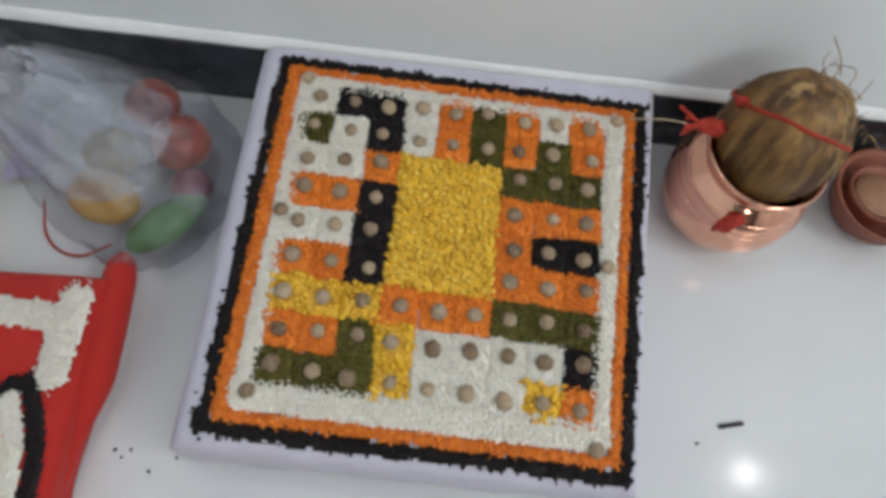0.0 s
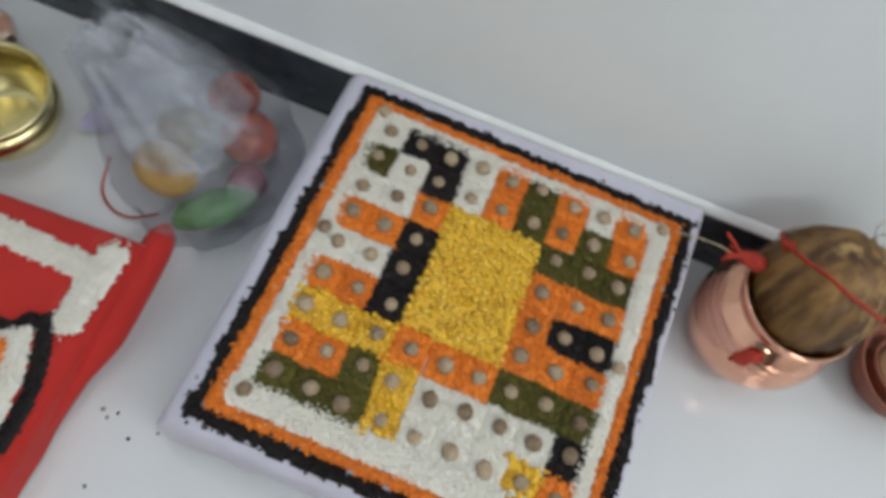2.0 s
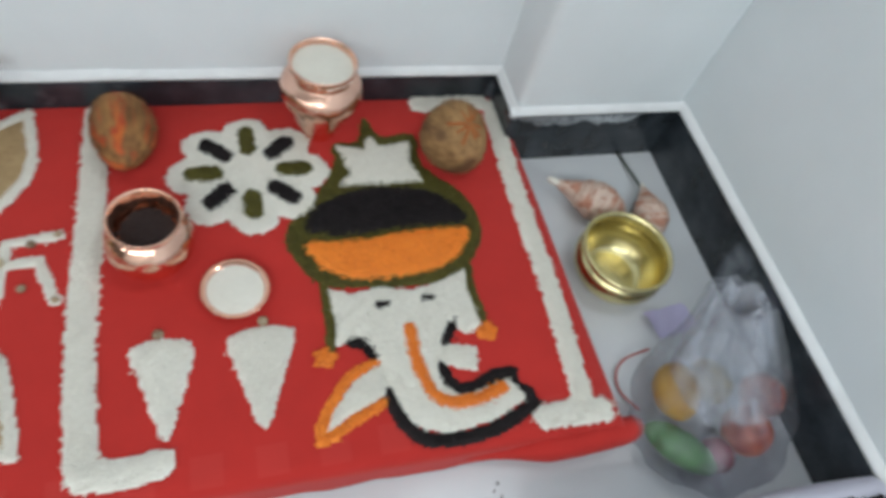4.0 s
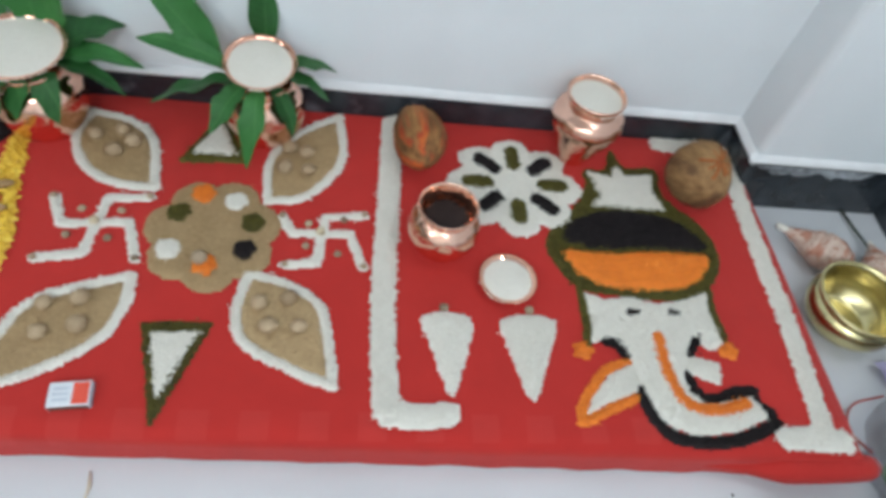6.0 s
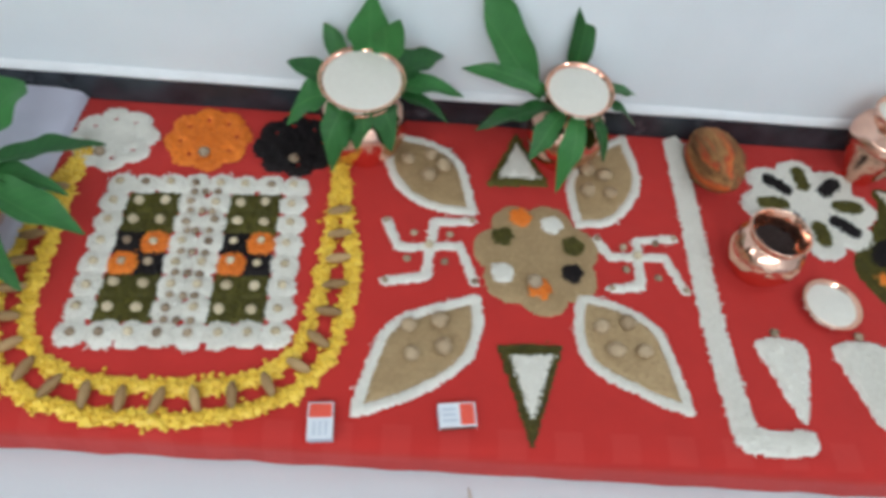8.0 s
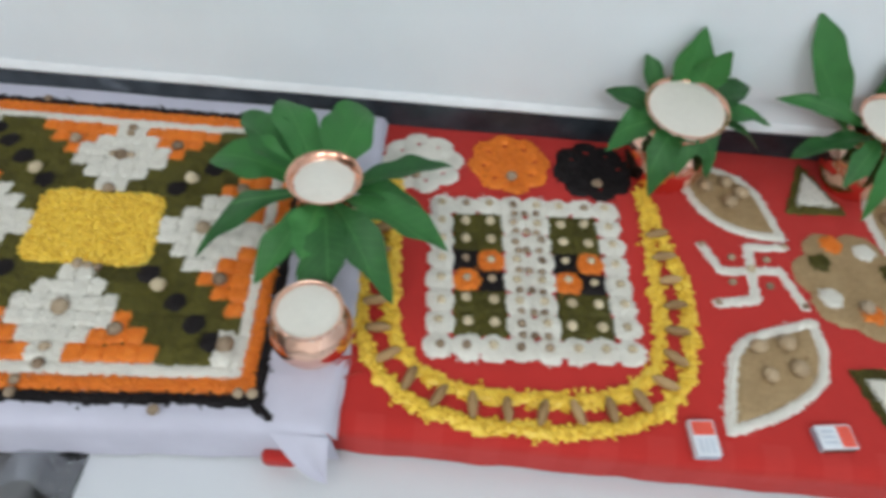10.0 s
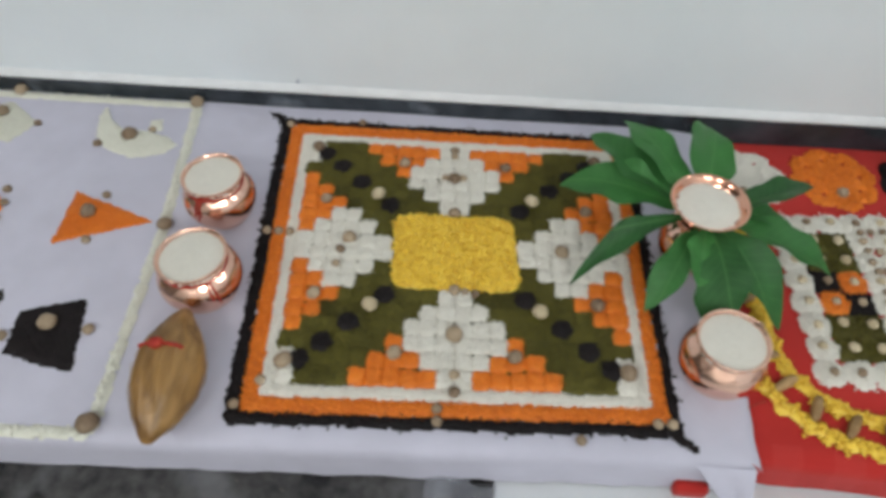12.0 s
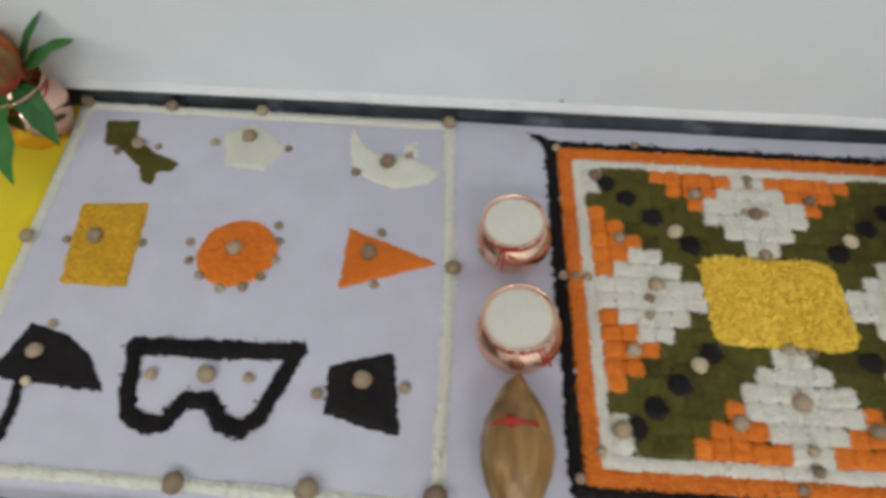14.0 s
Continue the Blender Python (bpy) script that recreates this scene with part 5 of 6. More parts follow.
along = np.r_[0, np.cumsum(np.linalg.norm(np.diff(GL, axis=0), axis=1))]
date_mesh = None
for s in np.arange(0.085, along[-1] - 0.075, 0.0415):
    x, y = np.interp(s, along, GL[:, 0]), np.interp(s, along, GL[:, 1])
    k = int(np.argmin(abs(along - s)))
    if date_mesh is None:
        date_mesh = bpy.data.meshes.new("dry_date")
        b = ball((0.0175, 0.0065, 0.0065), 14, 10, 0.18, 2.5, 8)
        b.to_mesh(date_mesh)
        b.free()
        date_mesh.polygons.foreach_set("use_smooth", [True] * len(date_mesh.polygons))
        date_mesh.materials.append(DATE)
    ob = tagged(new("dry_date", date_mesh), "wrinkled brown dry date lying across the yellow garland", "date", "dates on the garland")
    ob.matrix_world = pose(x, y, zr + 0.009, RNG.uniform(0, 360), RNG.uniform(-6, 6), math.degrees(math.atan2(nor[k, 1], nor[k, 0])) + RNG.uniform(-18, 18))

for (x, y), kind, mat, word in (((-1.775, -0.097), "rice", RICE, "white rice"), ((-1.637, -0.085), "lentil", ORANGE, "orange lentil"), ((-1.504, -0.086), "gram", BLACK, "black gram")):
    t = thing("grain_rosette", word + " rosette of small rings on the red cloth", "grain pattern", "grain rosettes")
    for k in range(8):
        a = k * math.pi / 4 + 0.2
        disc_bed("ring", (x + 0.041 * math.cos(a), y + 0.041 * math.sin(a)), 0.0235, zr, kind, mat, t, hole=0.0042, height=0.0055)
    disc_bed("centre", (x, y), 0.033, zr, kind, mat, t, height=0.0055)
    nut(x - 0.008 + 0.010 * (word != "white rice"), y - 0.034, zr + 0.004, 0.0088)

square8 = thing("grain_square", "eight-by-eight square of small grain rings with nuts", "grain pattern")
at8 = quad_map((-1.757, -0.168), (-1.477, -0.152), (-1.466, -0.430), (-1.744, -0.443))
PLAN_D = ("wwwwwwww", "wggwwggw", "wggwwggw", "wkowwkow", "wokwwokw", "wggwwggw", "wggwwggw", "wwwwwwww")
for r, row in enumerate(PLAN_D):
    for c, key in enumerate(row):
        kind, mat, name = KIND[key]
        p = at8((c + 0.5) / 8, (r + 0.5) / 8)
        if key == "w":
            disc_bed("rice_ring", p + RNG.normal(0, 0.001, 2), 0.0200, zr, kind, mat, square8, height=0.0062, petals=5, depth=0.08, turn=RNG.uniform(0, 1), rise=0.007, edge=0.0014, wavy=0.0014)
        else:
            q = [at8((c + u) / 8, (r + v) / 8) for u, v in ((0, 0), (1, 0), (1, 1), (0, 1))]
            poly_bed(name, q, zr, kind, mat, square8, height=0.0045) if key != "o" else disc_bed(name, p, 0.020, zr + 0.001, kind, mat, square8, height=0.005, petals=6, depth=0.12)
        pale = key == "g"
        nut(*(p + RNG.normal(0, 0.0012, 2)), zr + (0.0045 if not pale else 0.004), 0.0075 if pale else 0.0062, PALE if pale or RNG.random() < 0.75 else NUT, group="nuts on the eight-by-eight square", label="small pale nut set on a grain ring")
for k in range(7):
    for c in (3.55, 4.0, 4.45):
        p = at8((c + 0.0) / 8, (k + 1.0) / 8)
        nut(*(p + RNG.normal(0, 0.001, 2)), zr + 0.004, 0.0054, group="nuts on the eight-by-eight square", label="tiny brown nut pressed into white rice")

# ---------------------------------------------------------------- match boxes


def match_box(x, y, turn, flip):
    """A small printed card box; the print is a red block beside pale grey bars."""
    t = thing("match_box", "small card match box printed red and white on red cloth", "match box", "match boxes", place=(x, y, HR + 0.001))
    t.rotation_euler = (0, 0, radians(turn))
    t.scale = (0.84, 0.84, 0.84)
    part("sleeve", box((-0.026, -0.0175, 0), (0.026, 0.0175, 0.013), 0.0008), CARD_WHITE, t, smooth=False)
    part("tray", box((-0.0267, -0.0162, 0.0012), (0.0267, 0.0162, 0.0118)), CARD_GREY, t, smooth=False)
    part("striker", box((-0.024, -0.0181, 0.002), (0.024, -0.0174, 0.011)), CARD_BROWN, t, smooth=False)
    part("red_print", box((0.004 if not flip else -0.024, -0.0155, 0.0128), (0.024 if not flip else -0.004, 0.0155, 0.0134)), CARD_RED, t, smooth=False)
    for k in range(3):
        part("print_bar", box((-0.021 if not flip else 0.002, -0.010 + 0.008 * k, 0.0128), (-0.001 if not flip else 0.021, -0.006 + 0.008 * k, 0.0133)), CARD_PALE, t, smooth=False)
    return t


match_box(-1.414, -0.525, 94, False)
match_box(-1.256, -0.511, 6, False)

# ---------------------------------------------------------------- stepped square on the white cloth
zw = HW + 0.0012
stepped = thing("stepped_grain_square", "bordered square of stepped grain blocks, white diamonds and green diagonals", "grain pattern")
atb = quad_map((-2.504, -0.046), (-1.950, -0.046), (-1.926, -0.533), (-2.445, -0.564))
bk, bo, bw = (0.0115, 0.0115, 0.0140, 0.0165), (0.0220, 0.0170, 0.0200, 0.0200), (0.0150, 0.0150, 0.0170, 0.0155)
ring("black_gram_border", atb, 0.525, (0, 0, 0, 0), bk, zw, "gram", BLACK, stepped, edge=0.0024, strays=0.05, wavy=0.0018)
ring("orange_lentil_border", atb, 0.525, bk, bo, zw + 0.0006, "lentil", ORANGE, stepped, wavy=0.0012)
ring("rice_border", atb, 0.525, np.add(bk, bo), bw, zw + 0.0010, "rice", RICE, stepped, wavy=0.0010)
for line in ([(-1.932, -0.534), (-1.922, -0.540), (-1.914, -0.546)], [(-2.500, -0.048), (-2.512, -0.040), (-2.522, -0.034)]):
    line_bed("corner_spur", line, 0.008, zw, "gram", BLACK, stepped, height=0.0028, edge=0.003, wavy=0.002)
NX, NY = 10, 9


def block_colour(a, b):
    """The colour of the block a columns and b rows from the middle."""
    if a < 4 and b < 3:
        return "y"
    if (b, a) in ((3, 0), (8, 0)) or (b in (4, 7) and a < 2) or (b in (5, 6) and a < 3):
        return "w"
    if (a, b) in ((4, 0), (9, 0)) or (a in (5, 8) and b < 2) or (a in (6, 7) and b < 3):
        return "w"
    if (b == 8 and 1 <= a < 6) or (b == 7 and 2 <= a < 5) or (b == 6 and a == 3):
        return "o"
    if (a == 9 and 1 <= b < 6) or (a == 8 and 2 <= b < 5) or (a == 7 and b == 3):
        return "o"
    if a + b >= 16 and not (a, b) == (8, 8) or (a, b) == (9, 8):
        return "w"
    return "g"


gb = lambda u, v: atb(0.100 + 0.816 * u, 0.098 + 0.802 * v)
poly_bed("green_gram_field", [gb(0.02, 0.02), gb(0.98, 0.02), gb(0.98, 0.98), gb(0.02, 0.98)], zw, "fine", GREEN, stepped, height=0.0016)
for j in range(-NY, NY):
    for i in range(-NX, NX):
        a, b = (i if i >= 0 else -i - 1), (j if j >= 0 else -j - 1)
        key = block_colour(a, b)
        if key == "y":
            continue
        kind, mat, name = KIND[key]
        p = gb((i + NX + 0.5) / (2 * NX), (j + NY + 0.5) / (2 * NY))
        h = np.array([0.0126, 0.0128]) * RNG.uniform(0.95, 1.05, 2) * (1.22 if key == "g" else 1.0)
        q = p + np.array([(-1.06, -0.62), (-0.62, -1.06), (0.62, -1.06), (1.06, -0.62), (1.06, 0.62), (0.62, 1.06), (-0.62, 1.06), (-1.06, 0.62)]) * h + RNG.normal(0, 0.0010, 2)
        poly_bed(name.replace("cell", "block"), q, zw, "fine" if key != "w" else "rice", mat, stepped, height=0.0055 if key == "g" else RNG.uniform(0.0070, 0.0088), rise=0.0016 if key == "g" else 0.0024, edge=0.0012 if key == "g" else 0.0006, strays=0.0, cell=0.0025)
poly_bed("lentil_field", [gb(0.315, 0.350), gb(0.5, 0.338), gb(0.675, 0.350), gb(0.696, 0.5), gb(0.690, 0.650), gb(0.5, 0.665), gb(0.318, 0.650), gb(0.305, 0.5)], zw, "dal", MARIGOLD, stepped, smooth=3, height=0.0075, label="heap of yellow split lentils")
for sx in (-1, 1):
    for sy in (-1, 1):
        for n_, (u, v) in enumerate(((0.44, 0.43), (0.38, 0.37), (0.31, 0.295), (0.25, 0.235), (0.21, 0.19))):
            p = gb(0.5 + sx * u, 0.5 + sy * v)
            if n_ == 3:
                nut(*p, zw + 0.006, 0.0108, PALE, group="nuts on the stepped square")
            else:
                disc_bed("black_gram_dot", p, 0.0135, zw + 0.0070, "fine", BLACK, stepped, height=0.004, petals=5, depth=0.12)
for u, v, r in ((0.5, 0.17, 0.0100), (0.47, 0.165, 0.006), (0.53, 0.165, 0.006), (0.5, 0.02, 0.007), (0.5, 0.05, 0.006), (0.17, 0.47, 0.0105), (0.145, 0.52, 0.007), (0.135, 0.58, 0.0065), (0.83, 0.49, 0.0105), (0.5, 0.83, 0.0115), (0.5, 0.965, 0.007), (0.5, 1.02, 0.0075),
                (0.33, 0.10, 0.009), (0.67, 0.10, 0.009), (0.33, 0.90, 0.0098), (0.67, 0.90, 0.0098), (0.08, 0.30, 0.009), (0.92, 0.30, 0.009), (0.08, 0.70, 0.0098), (0.92, 0.70, 0.0098), (0.02, 0.94, 0.0115), (0.98, 0.94, 0.0115), (0.03, 0.04, 0.0095), (0.97, 0.04, 0.0095), (0.5, 0.335, 0.009), (0.5, 0.665, 0.008), (0.53, 0.67, 0.006), (0.56, 0.675, 0.006)):
    nut(*gb(u, v), zw + 0.0055, r, group="nuts on the stepped square")
for u, v in ((0.02, 0.46), (0.05, 0.46), (0.08, 0.46), (0.02, 0.96), (0.98, 0.975), (0.95, 0.975), (0.03, 0.03), (0.24, 0.005), (0.47, 0.985), (0.47, 0.955), (0.78, 1.02), (0.07, 0.90), (0.94, 0.47)):
    nut(*atb(u, v), zw + 0.003, 0.0068, group="nuts on the stepped square")

# ---------------------------------------------------------------- nine signs on the white cloth
border = thing("cotton_border", "cream cotton cord laid as a frame on the white cloth", "border")
for line in ([(-3.262, -0.022), (-2.655, -0.026)], [(-2.652, -0.030), (-2.615, -0.300), (-2.592, -0.585)], [(-2.597, -0.592), (-2.900, -0.604), (-3.205, -0.618)], [(-3.268, -0.030), (-3.240, -0.290), (-3.208, -0.612)]):
    line_bed("cord", line, 0.013, zw, "cotton", CREAM, border, height=0.0055, edge=0.0008, strays=0.0)
for x, y in ((-3.270, -0.020), (-3.118, -0.020), (-2.960, -0.020), (-2.653, -0.024), (-3.241, -0.293), (-2.612, -0.287), (-2.593, -0.582), (-2.738, -0.592), (-2.893, -0.604)):
    nut(x, y, zw + 0.003, 0.0115 if y > -0.5 else 0.0138, group="nuts on the cotton border")


def sign(name, label, bits, nuts):
    t = thing(name, label, "grain pattern", "nine grain signs")
    for kind, mat, pts, smooth in bits:
        poly_bed("grain", pts, zw, kind, mat, t, smooth=smooth, height=0.0035, edge=0.0006, strays=0.0)
    for x, y, r in nuts:
        nut(x, y, zw + (0.002 if r > 0.008 else -0.001), r, group="nuts on the nine signs")
    return t


sign("grain_figure", "green gram figure like a stepped arrow on white cloth", [("fine", GREEN, [(-3.223, -0.054), (-3.168, -0.052), (-3.159, -0.087), (-3.111, -0.119), (-3.068, -0.133), (-3.072, -0.149), (-3.098, -0.153), (-3.094, -0.176), (-3.112, -0.175), (-3.130, -0.144), (-3.179, -0.107), (-3.206, -0.103)], 0)],
     ((-3.144, -0.104, 0.0115), (-3.176, -0.118, 0.0075), (-3.112, -0.105, 0.006)))
sign("grain_pentagon", "flat cream rice pentagon on white cloth", [("fine", CREAM, [(-3.012, -0.065), (-2.966, -0.044), (-2.901, -0.090), (-2.924, -0.136), (-2.989, -0.133)], 0)], ((-2.966, -0.075, 0.0125), (-3.021, -0.088, 0.0075), (-2.898, -0.092, 0.0065)))
sign("grain_crescent", "cream rice crescent on white cloth", [("fine", CREAM, [(-2.805, -0.040), (-2.785, -0.070), (-2.752, -0.094), (-2.707, -0.095), (-2.655, -0.122), (-2.698, -0.152), (-2.750, -0.145), (-2.792, -0.110)], 2), ("fine", CREAM, [(-2.716, -0.070), (-2.700, -0.066), (-2.690, -0.092), (-2.712, -0.090)], 0)], ((-2.735, -0.109, 0.0125), (-2.781, -0.130, 0.0075), (-2.706, -0.091, 0.0065)))
sign("grain_parallelogram", "slanted block of yellow split lentils on white cloth", [("lentil", YELLOW, [(-3.187, -0.226), (-3.084, -0.216), (-3.062, -0.357), (-3.160, -0.360)], 0)], ((-3.138, -0.283, 0.0125), (-3.182, -0.290, 0.0065), (-3.065, -0.285, 0.0065)))
sun = thing("grain_disc", "round disc of orange lentils ringed with small nuts", "grain pattern", "nine grain signs")
disc_bed("grain", (-2.921, -0.287), 0.0565, zw, "lentil", ORANGE, sun, height=0.0035, strays=0.0, squash=0.95)
nut(-2.924, -0.284, zw + 0.002, 0.0115, group="nuts on the nine signs")
for x, y in ((-2.873, -0.238), (-2.865, -0.264), (-2.994, -0.277), (-2.985, -0.308), (-2.962, -0.330), (-2.927, -0.347), (-2.895, -0.342), (-2.874, -0.324), (-2.861, -0.295)):
    nut(x, y, zw - 0.001, 0.0068, group="nuts on the nine signs")
sign("grain_wedge", "pointed orange lentil triangle on white cloth", [("fine", ORANGE, [(-2.768, -0.233), (-2.636, -0.278), (-2.762, -0.330)], 0)], ((-2.731, -0.273, 0.0115), (-2.721, -0.236, 0.0068), (-2.715, -0.321, 0.0068)))
flag = sign("grain_flag", "black gram pennant on a pole on white cloth", [("fine", BLACK, [(-3.190, -0.500), (-3.169, -0.424), (-3.111, -0.437), (-3.070, -0.460), (-3.030, -0.505), (-3.116, -0.505)], 0)], ((-3.140, -0.465, 0.0115), (-3.138, -0.423, 0.0068)))
line_bed("pole", [(-3.148, -0.500), (-3.138, -0.535), (-3.136, -0.575)], 0.013, zw, "fine", BLACK, flag, height=0.0035)
nut(-3.132, -0.506, zw + 0.003, 0.0068, PALE)
mask = thing("grain_mask_outline", "black gram outline shaped like an eye mask", "grain pattern", "nine grain signs")
line_bed("outline", [(-3.012, -0.441), (-2.900, -0.435), (-2.794, -0.426)], 0.023, zw, "gram", BLACK, mask, height=0.0035, edge=0.0026, strays=0.05)
line_bed("outline", [(-3.008, -0.447), (-2.998, -0.500), (-2.984, -0.530), (-2.960, -0.541), (-2.934, -0.536), (-2.920, -0.505), (-2.888, -0.502), (-2.866, -0.526), (-2.838, -0.534), (-2.820, -0.515), (-2.806, -0.470), (-2.797, -0.432)], 0.020, zw, "gram", BLACK, mask, height=0.0035, edge=0.0026, strays=0.05)
for x, y, r in ((-2.901, -0.470, 0.0125), (-2.974, -0.478, 0.0085), (-2.846, -0.469, 0.0075)):
    nut(x, y, zw, r, NUT, group="nuts on the nine signs")
sign("grain_trapezoid", "black gram block with a nut on white cloth", [("fine", BLACK, [(-2.749, -0.442), (-2.672, -0.416), (-2.647, -0.518), (-2.680, -0.513), (-2.740, -0.502)], 0)], ((-2.649, -0.460, 0.0078), (-2.755, -0.479, 0.0078)))
nut(-2.702, -0.457, zw + 0.002, 0.0125, NUT, group="nuts on the nine signs")

# ---------------------------------------------------------------- tall pot with coconut on the floor, clay cups
big = lota(-0.103, -1.268, 0.0, 0.082, 0.150, None, "large copper pot holding an upright coconut on the floor", thread=False, metal=COPPER)
for k, (r, z) in enumerate(((0.0795, 0.088), (0.0765, 0.098), (0.0725, 0.107))):
    a = np.linspace(0, 2 * np.pi, 49)
    part("shoulder_rib", tube(np.c_[np.cos(a) * r, np.sin(a) * r, np.full(49, z)], 0.0016, 6), COPPER, big)
part("vermilion_mark", ball((0.008, 0.017, 0.024), 18, 12, 0.35, 2.0, 5), KUMKUM, big, "smear of red vermilion").location = (-0.066, 0.027, 0.094)
big_nut = coconut(-0.096, -1.272, 0.163, (0.078, 0.064, 0.063), HUSK, "shaggy brown coconut with blunt top standing in the copper pot", -20, -76, 0.36, 9, thread=0.026, ridge=0.04, hair=420, sweep=0.030, tri=0.09, corner=88, blunt=3.0, knot_at=1)
fibres(big_nut, (0.070, 0.0, 0.0), 24, 0.014, 0.018, 4)
fibres(big_nut, (0.050, -0.035, 0.020), 12, 0.018, 0.018, 5)
tassel = part("thread_tassel", ball((0.010, 0.017, 0.008), 14, 10, 0.5, 2.5, 3), KUMKUM, big, "frayed red thread ends at the rim")
tassel.location = (0.012, 0.074, 0.168)
for k in range(7):
    d = np.array((RNG.uniform(-0.4, 0.5), 1.0, RNG.uniform(-0.3, 0.6)))
    p0 = np.array((0.0, 0.008, 0.0))
    part("strand", tube(curve_profile([p0, p0 + d * 0.014, p0 + d * 0.026 + RNG.normal(0, 0.004, 3)], 4), 0.0022, 5), KUMKUM, tassel)
part("straw", tube(curve_profile([(0.01, 0.085, 0.168), (0.012, 0.125, 0.172), (0.012, 0.165, 0.166)], 5), 0.0008, 5), PALE, big, "pale straw caught under the thread")
cup = thing("clay_cup", "terracotta saucer with a smaller cup nested in it", "cup", place=(-0.083, -1.485, 0.0))
part("saucer", lathe([(0, 0), (0.040, 0.0), (0.055, 0.018), (0.066, 0.048), (0.069, 0.052), (0.066, 0.054), (0.060, 0.048), (0.050, 0.02), (0, 0.008)], 40), CLAY, cup)
part("cup", lathe([(0, 0.010), (0.026, 0.010), (0.036, 0.030), (0.040, 0.052), (0.041, 0.056), (0.038, 0.057), (0.034, 0.045), (0, 0.040)], 36), CLAY, cup).location = (0.0, 0.012, 0.0)
part("plug", lathe([(0, 0.044), (0.029, 0.044), (0.031, 0.048), (0.029, 0.052), (0, 0.053)], 36), CLAY_PALE, cup, "brown round lid").location = (0.0, 0.012, 0.0)

# ---------------------------------------------------------------- bag of fruit
APPLE = material("red_apple_skin", (0.32, 0.010, 0.010), 0.3, vary=0.5, scale=40, second=(0.60, 0.13, 0.05), bump=0.05)
MANGO = material("yellow_fruit_skin", (0.55, 0.27, 0.012), 0.4, vary=0.25, scale=50, second=(0.66, 0.38, 0.03), bump=0.2)
OLIVE = material("dull_green_fruit_skin", (0.26, 0.18, 0.03), 0.45, vary=0.3, scale=50, second=(0.38, 0.28, 0.06), bump=0.2)
GOURD = material("green_gourd_skin", (0.035, 0.15, 0.03), 0.4, vary=0.3, scale=50, second=(0.10, 0.28, 0.07), bump=0.2)
PLUM = material("purple_plum_skin", (0.18, 0.02, 0.045), 0.35, vary=0.3, scale=50)


def apple_shape(r):
    def shape(v):
        d = math.hypot(v.x, v.y) / r
        v.z -= 0.35 * r * math.exp(-(d * 3.2) ** 2) * (1 if v.z > 0 else -0.6)
        return v
    return shape


for name, mat, place, radii, turn, label in (
    ("apple", APPLE, (-0.107, -0.608, 0.040), (0.034, 0.034, 0.032), 20, "red apple seen through the plastic bag"),
    ("apple", APPLE, (-0.064, -0.568, 0.046), (0.032, 0.032, 0.030), 60, "red apple seen through the plastic bag"),
    ("plum", PLUM, (-0.158, -0.628, 0.028), (0.024, 0.024, 0.022), 0, "dark purple plum in the plastic bag"),
    ("yellow_fruit", MANGO, (-0.186, -0.540, 0.042), (0.040, 0.031, 0.030), 75, "oval yellow fruit in the plastic bag"),
    ("green_fruit", OLIVE, (-0.128, -0.535, 0.040), (0.032, 0.028, 0.027), 110, "dull olive-green fruit in the plastic bag"),
    ("green_gourd", GOURD, (-0.205, -0.610, 0.030), (0.052, 0.023, 0.022), -46, "long green gourd in the plastic bag"),
):
    ob = tagged(part(name, ball(radii, 26, 18, 0.05, 2.0, len(name), apple_shape(radii[0]) if name == "apple" else None), mat), label, "fruit", "fruit in the bag")
    ob.matrix_world = pose(*place, 0, 0, turn)


def bag_mesh(start=0.0, shrink=1.0, seed=0.0):
    """A thin slack bag: full at the foot, drawn up in straight pleats to a leaning, pinched mouth."""
    rows = []
    for s in np.linspace(start, 1, 48):
        z = 0.003 + 0.155 * s
        w = 0.121 * min(1.0, 0.80 + 1.6 * s) * (1 - 0.60 * (max(0.0, s - 0.26) / 0.74) ** 1.05)
        cx, cy = -0.145 + 0.022 * s, -0.584 + 0.115 * s**1.7
        row = []
        for a in np.linspace(0, 2 * np.pi, 120):
            pull = 0.25 + 0.75 * s
            pleat = -0.16 * pull * abs(math.sin(2.5 * a + 0.5 + seed + 0.5 * s)) ** 3 - 0.10 * pull * abs(math.sin(4.5 * a + 2.1 + seed - 0.7 * s)) ** 5
            slack = 0.07 * noise.noise(Vector((math.cos(a) * 2.2, math.sin(a) * 2.2, s * 3 + seed))) + 0.035 * noise.noise(Vector((math.cos(a) * 7, math.sin(a) * 7, s * 9 + seed)))
            k = shrink * (1.06 + pleat + slack)
            row.append((min(cx + w * k * math.cos(a), -0.026), cy + w * 0.80 * k * math.sin(a), z + 0.010 * noise.noise(Vector((math.cos(a) * 2, math.sin(a) * 2, 7))) * s))
        rows.append(row)
    foot = [[(-0.141, -0.585, 0.003)] * 120]
    return grid_mesh(foot + rows if start == 0 else rows)


bag = thing("plastic_bag", "thin clear plastic bag of fruit gathered at its mouth", "bag")
part("film", bag_mesh(), PLASTIC, bag)
part("inner_fold", bag_mesh(0.52, 0.86, 2.0), CRUMPLED, bag, "folded film inside the mouth")
part("handle_fold", bag_mesh(0.70, 0.62, 4.0), CRUMPLED, bag, "bunched film at the mouth")
loop = curve_profile([(-0.192, -0.472, 0.03), (-0.226, -0.476, 0.012), (-0.243, -0.495, 0.006), (-0.245, -0.520, 0.006), (-0.230, -0.548, 0.010)], 5)
tagged(part("red_string", tube(loop, 0.0016, 6), KUMKUM), "loop of dark red string beside the bag", "string")
sheet = []
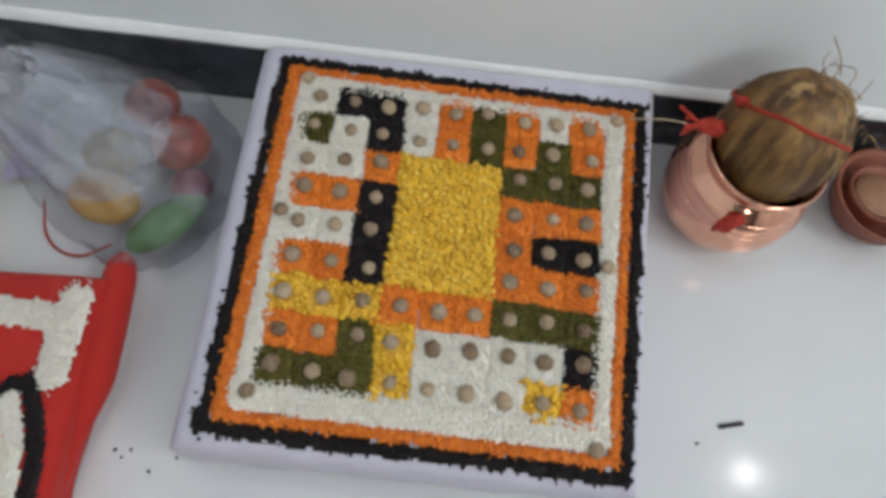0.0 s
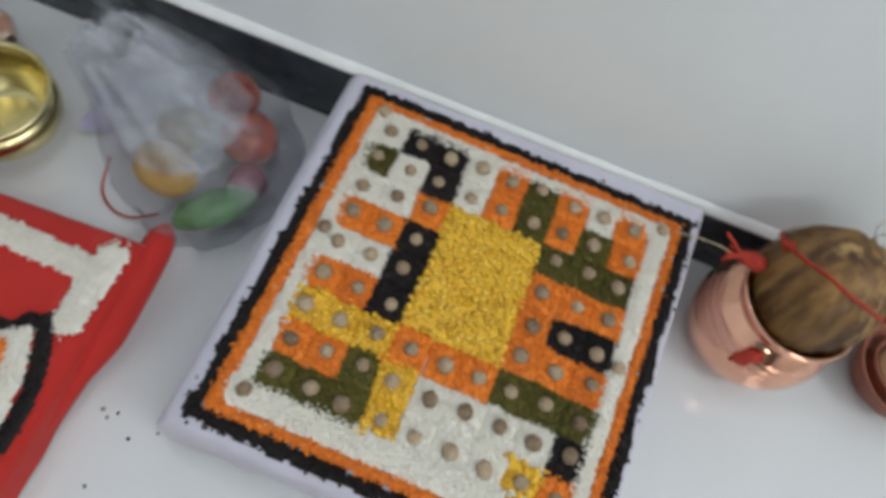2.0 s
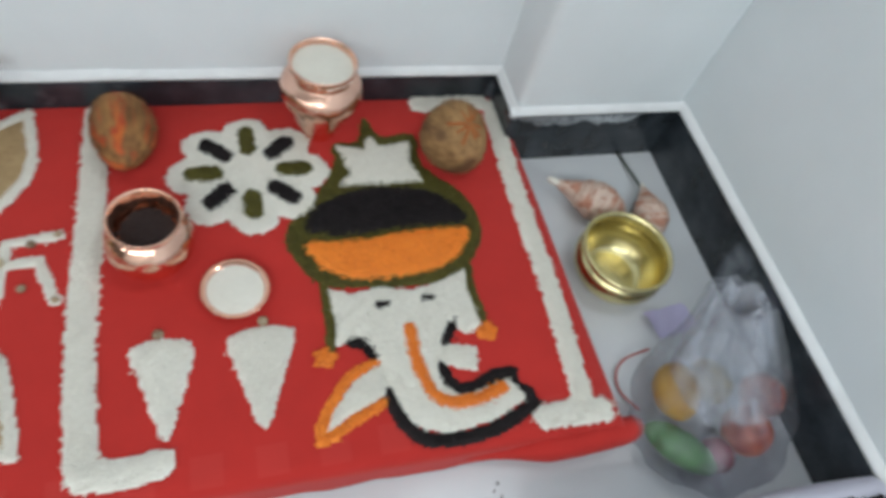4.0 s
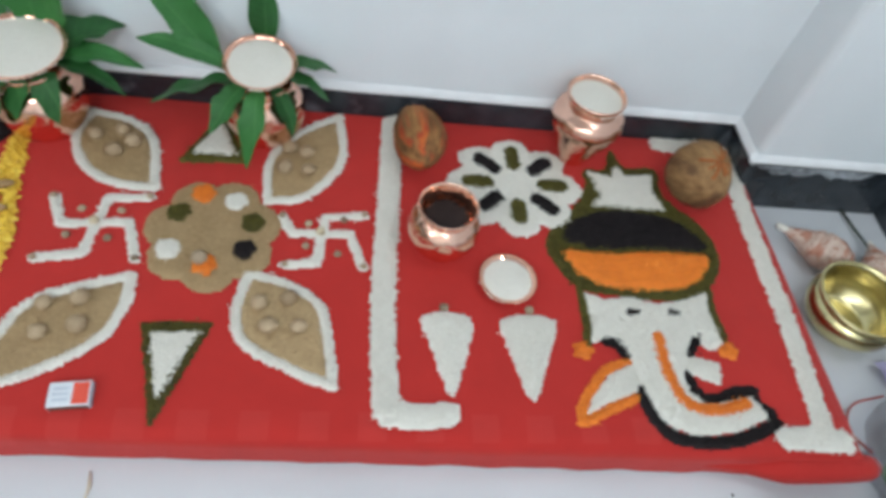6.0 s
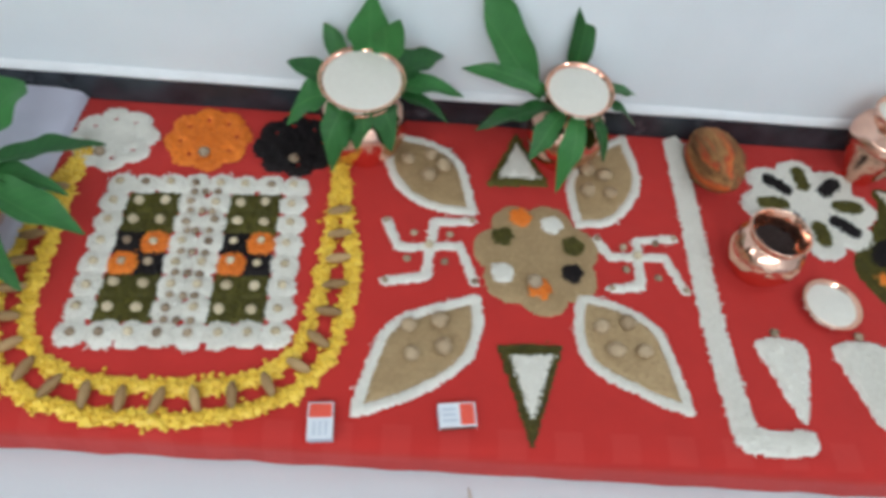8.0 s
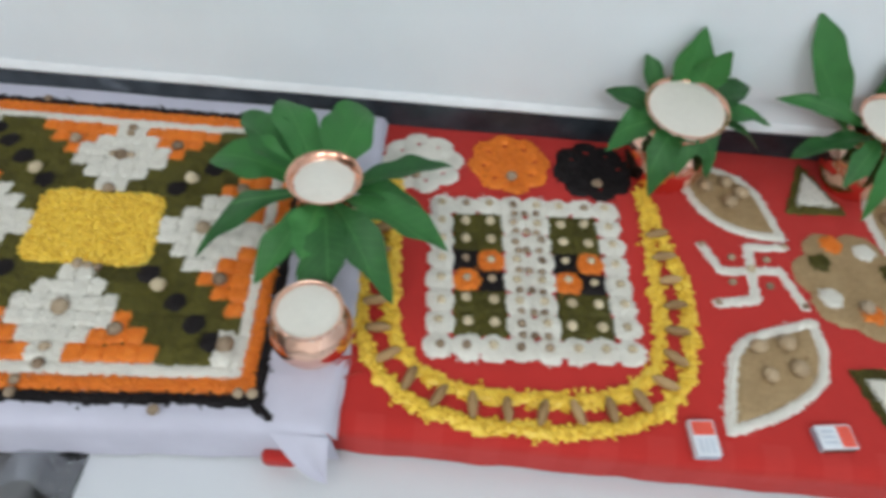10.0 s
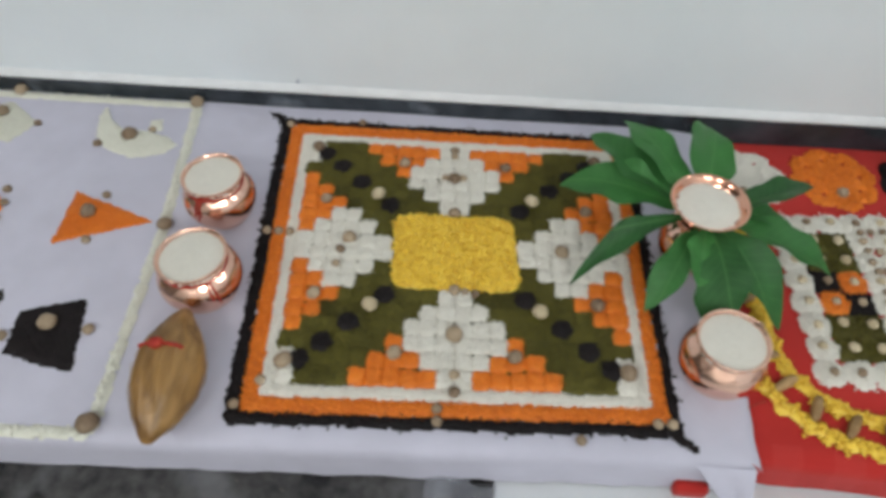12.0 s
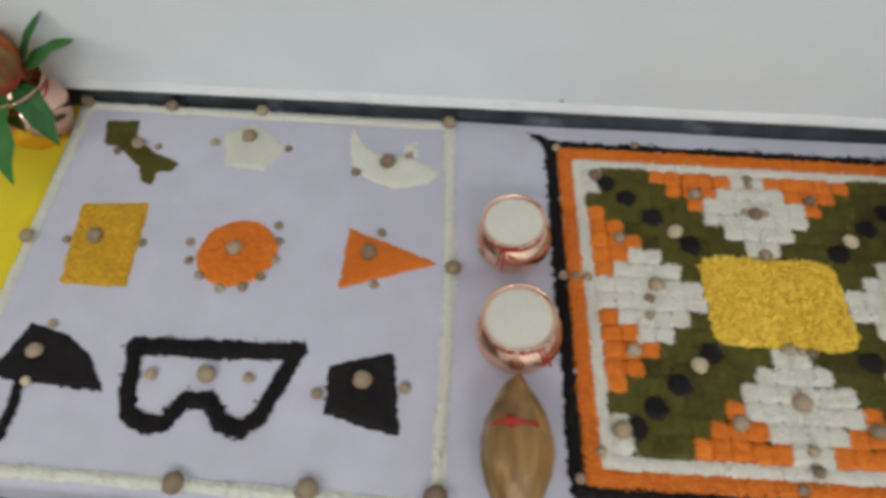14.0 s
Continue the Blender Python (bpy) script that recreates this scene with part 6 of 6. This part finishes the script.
for u in np.linspace(0, 1, 9):
    row = []
    for v in np.linspace(0, 1, 9):
        x, y = -0.166 + 0.078 * u + 0.016 * v, -0.410 - 0.042 * v + 0.012 * u
        row.append((x, y, 0.002 + 0.020 * max(0.0, 0.55 - u - 0.4 * v) + 0.004 * math.sin(7 * u + 4 * v) ** 2))
    sheet.append(row)
tagged(part("paper_scrap", grid_mesh(sheet), LILAC_PAPER), "folded scrap of pale lilac paper beside the bag", "paper")

# ---------------------------------------------------------------- things at the far end, litter on the floor
end_pot = lota(-3.325, -0.078, 0.07, 0.062, 0.108, None, "copper pot with leaves and a coconut on yellow cloth", turn=-0.6)
for deg, length, width, droop, lift in ((24, 0.14, 0.040, 0.3, 36), (44, 0.12, 0.032, 0.2, 48), (-28, 0.085, 0.044, 1.3, 6), (-88, 0.135, 0.052, 1.2, 4), (-130, 0.12, 0.05, 1.0, 4), (150, 0.14, 0.05, 0.4, 50)):
    ob = part("leaf", leaf_mesh(length, width, droop, 0.2, 0.0, 0.0), LEAF, end_pot, "green mango leaf")
    ob.matrix_local = pose(0.012 * math.cos(radians(deg)), 0.012 * math.sin(radians(deg)), 0.108, 0, -lift, deg)
coconut(-3.335, -0.080, 0.222, (0.058, 0.050, 0.050), HUSK_RED, "brown coconut standing in the leaf-decked pot", 0, -80, 0.2, 12, thread=-0.01)
t = thing("grain_patch", "dark gram shape on the yellow cloth", "grain pattern")
poly_bed("grain", [(-3.47, -0.10), (-3.385, -0.13), (-3.375, -0.22), (-3.41, -0.30), (-3.50, -0.26)], 0.0712, "gram", BLACK, t, smooth=3)
t = thing("grain_patch", "brown wheat shape on the yellow cloth", "grain pattern")
poly_bed("grain", [(-3.50, -0.30), (-3.39, -0.32), (-3.375, -0.42), (-3.46, -0.47)], 0.0712, "fine", TAN, t, smooth=3)

litter = thing("fallen_grain", "few black seeds scattered on the white floor", "seeds", kind="stuff")
pts = np.array([(-0.458, -0.610), (-0.455, -0.665), (-0.451, -0.602), (-0.450, -0.618), (-0.525, -0.624), (-0.470, -0.640), (-1.05, -0.62), (-0.40, -1.23), (-1.66, -0.66), (-0.78, -0.64)])
v, q, tr = grains_at(pts, np.full(len(pts), 0.0018), "gram")
part("seeds", from_arrays(v, q, tr), BLACK, litter)
tagged(part("yellow_petal", tube([(-1.236, -0.575, 0.002), (-1.232, -0.592, 0.003), (-1.234, -0.612, 0.002)], 0.0016, 6, [0.4, 1, 0.3]), PALE), "small fallen yellow petal on the floor", "petal")
scrap = []
for s in np.linspace(0, 1, 9):
    scrap.append([(-2.212 + 0.085 * s, -0.575 - 0.045 * u + 0.01 * math.sin(s * 6), 0.004 + 0.012 * abs(noise.noise(Vector((s * 4, u * 3, 1)))) + 0.008 * math.sin(math.pi * u)) for u in np.linspace(0, 1, 8)])
tagged(part("plastic_scrap", grid_mesh(scrap), CRUMPLED), "crumpled scrap of clear plastic on the dark floor", "plastic")
for name, place in (("wall_scuff", (-0.0008, -0.587, 0.252)), ("wall_scuff", (-2.482, -0.0008, 0.122))):
    tagged(part(name, ball((0.0028, 0.0028, 0.0028), 8, 6, 0.5, 3.0, 3), CARD_GREY), "small dark scuff on the painted wall", "mark", kind="structure").location = place
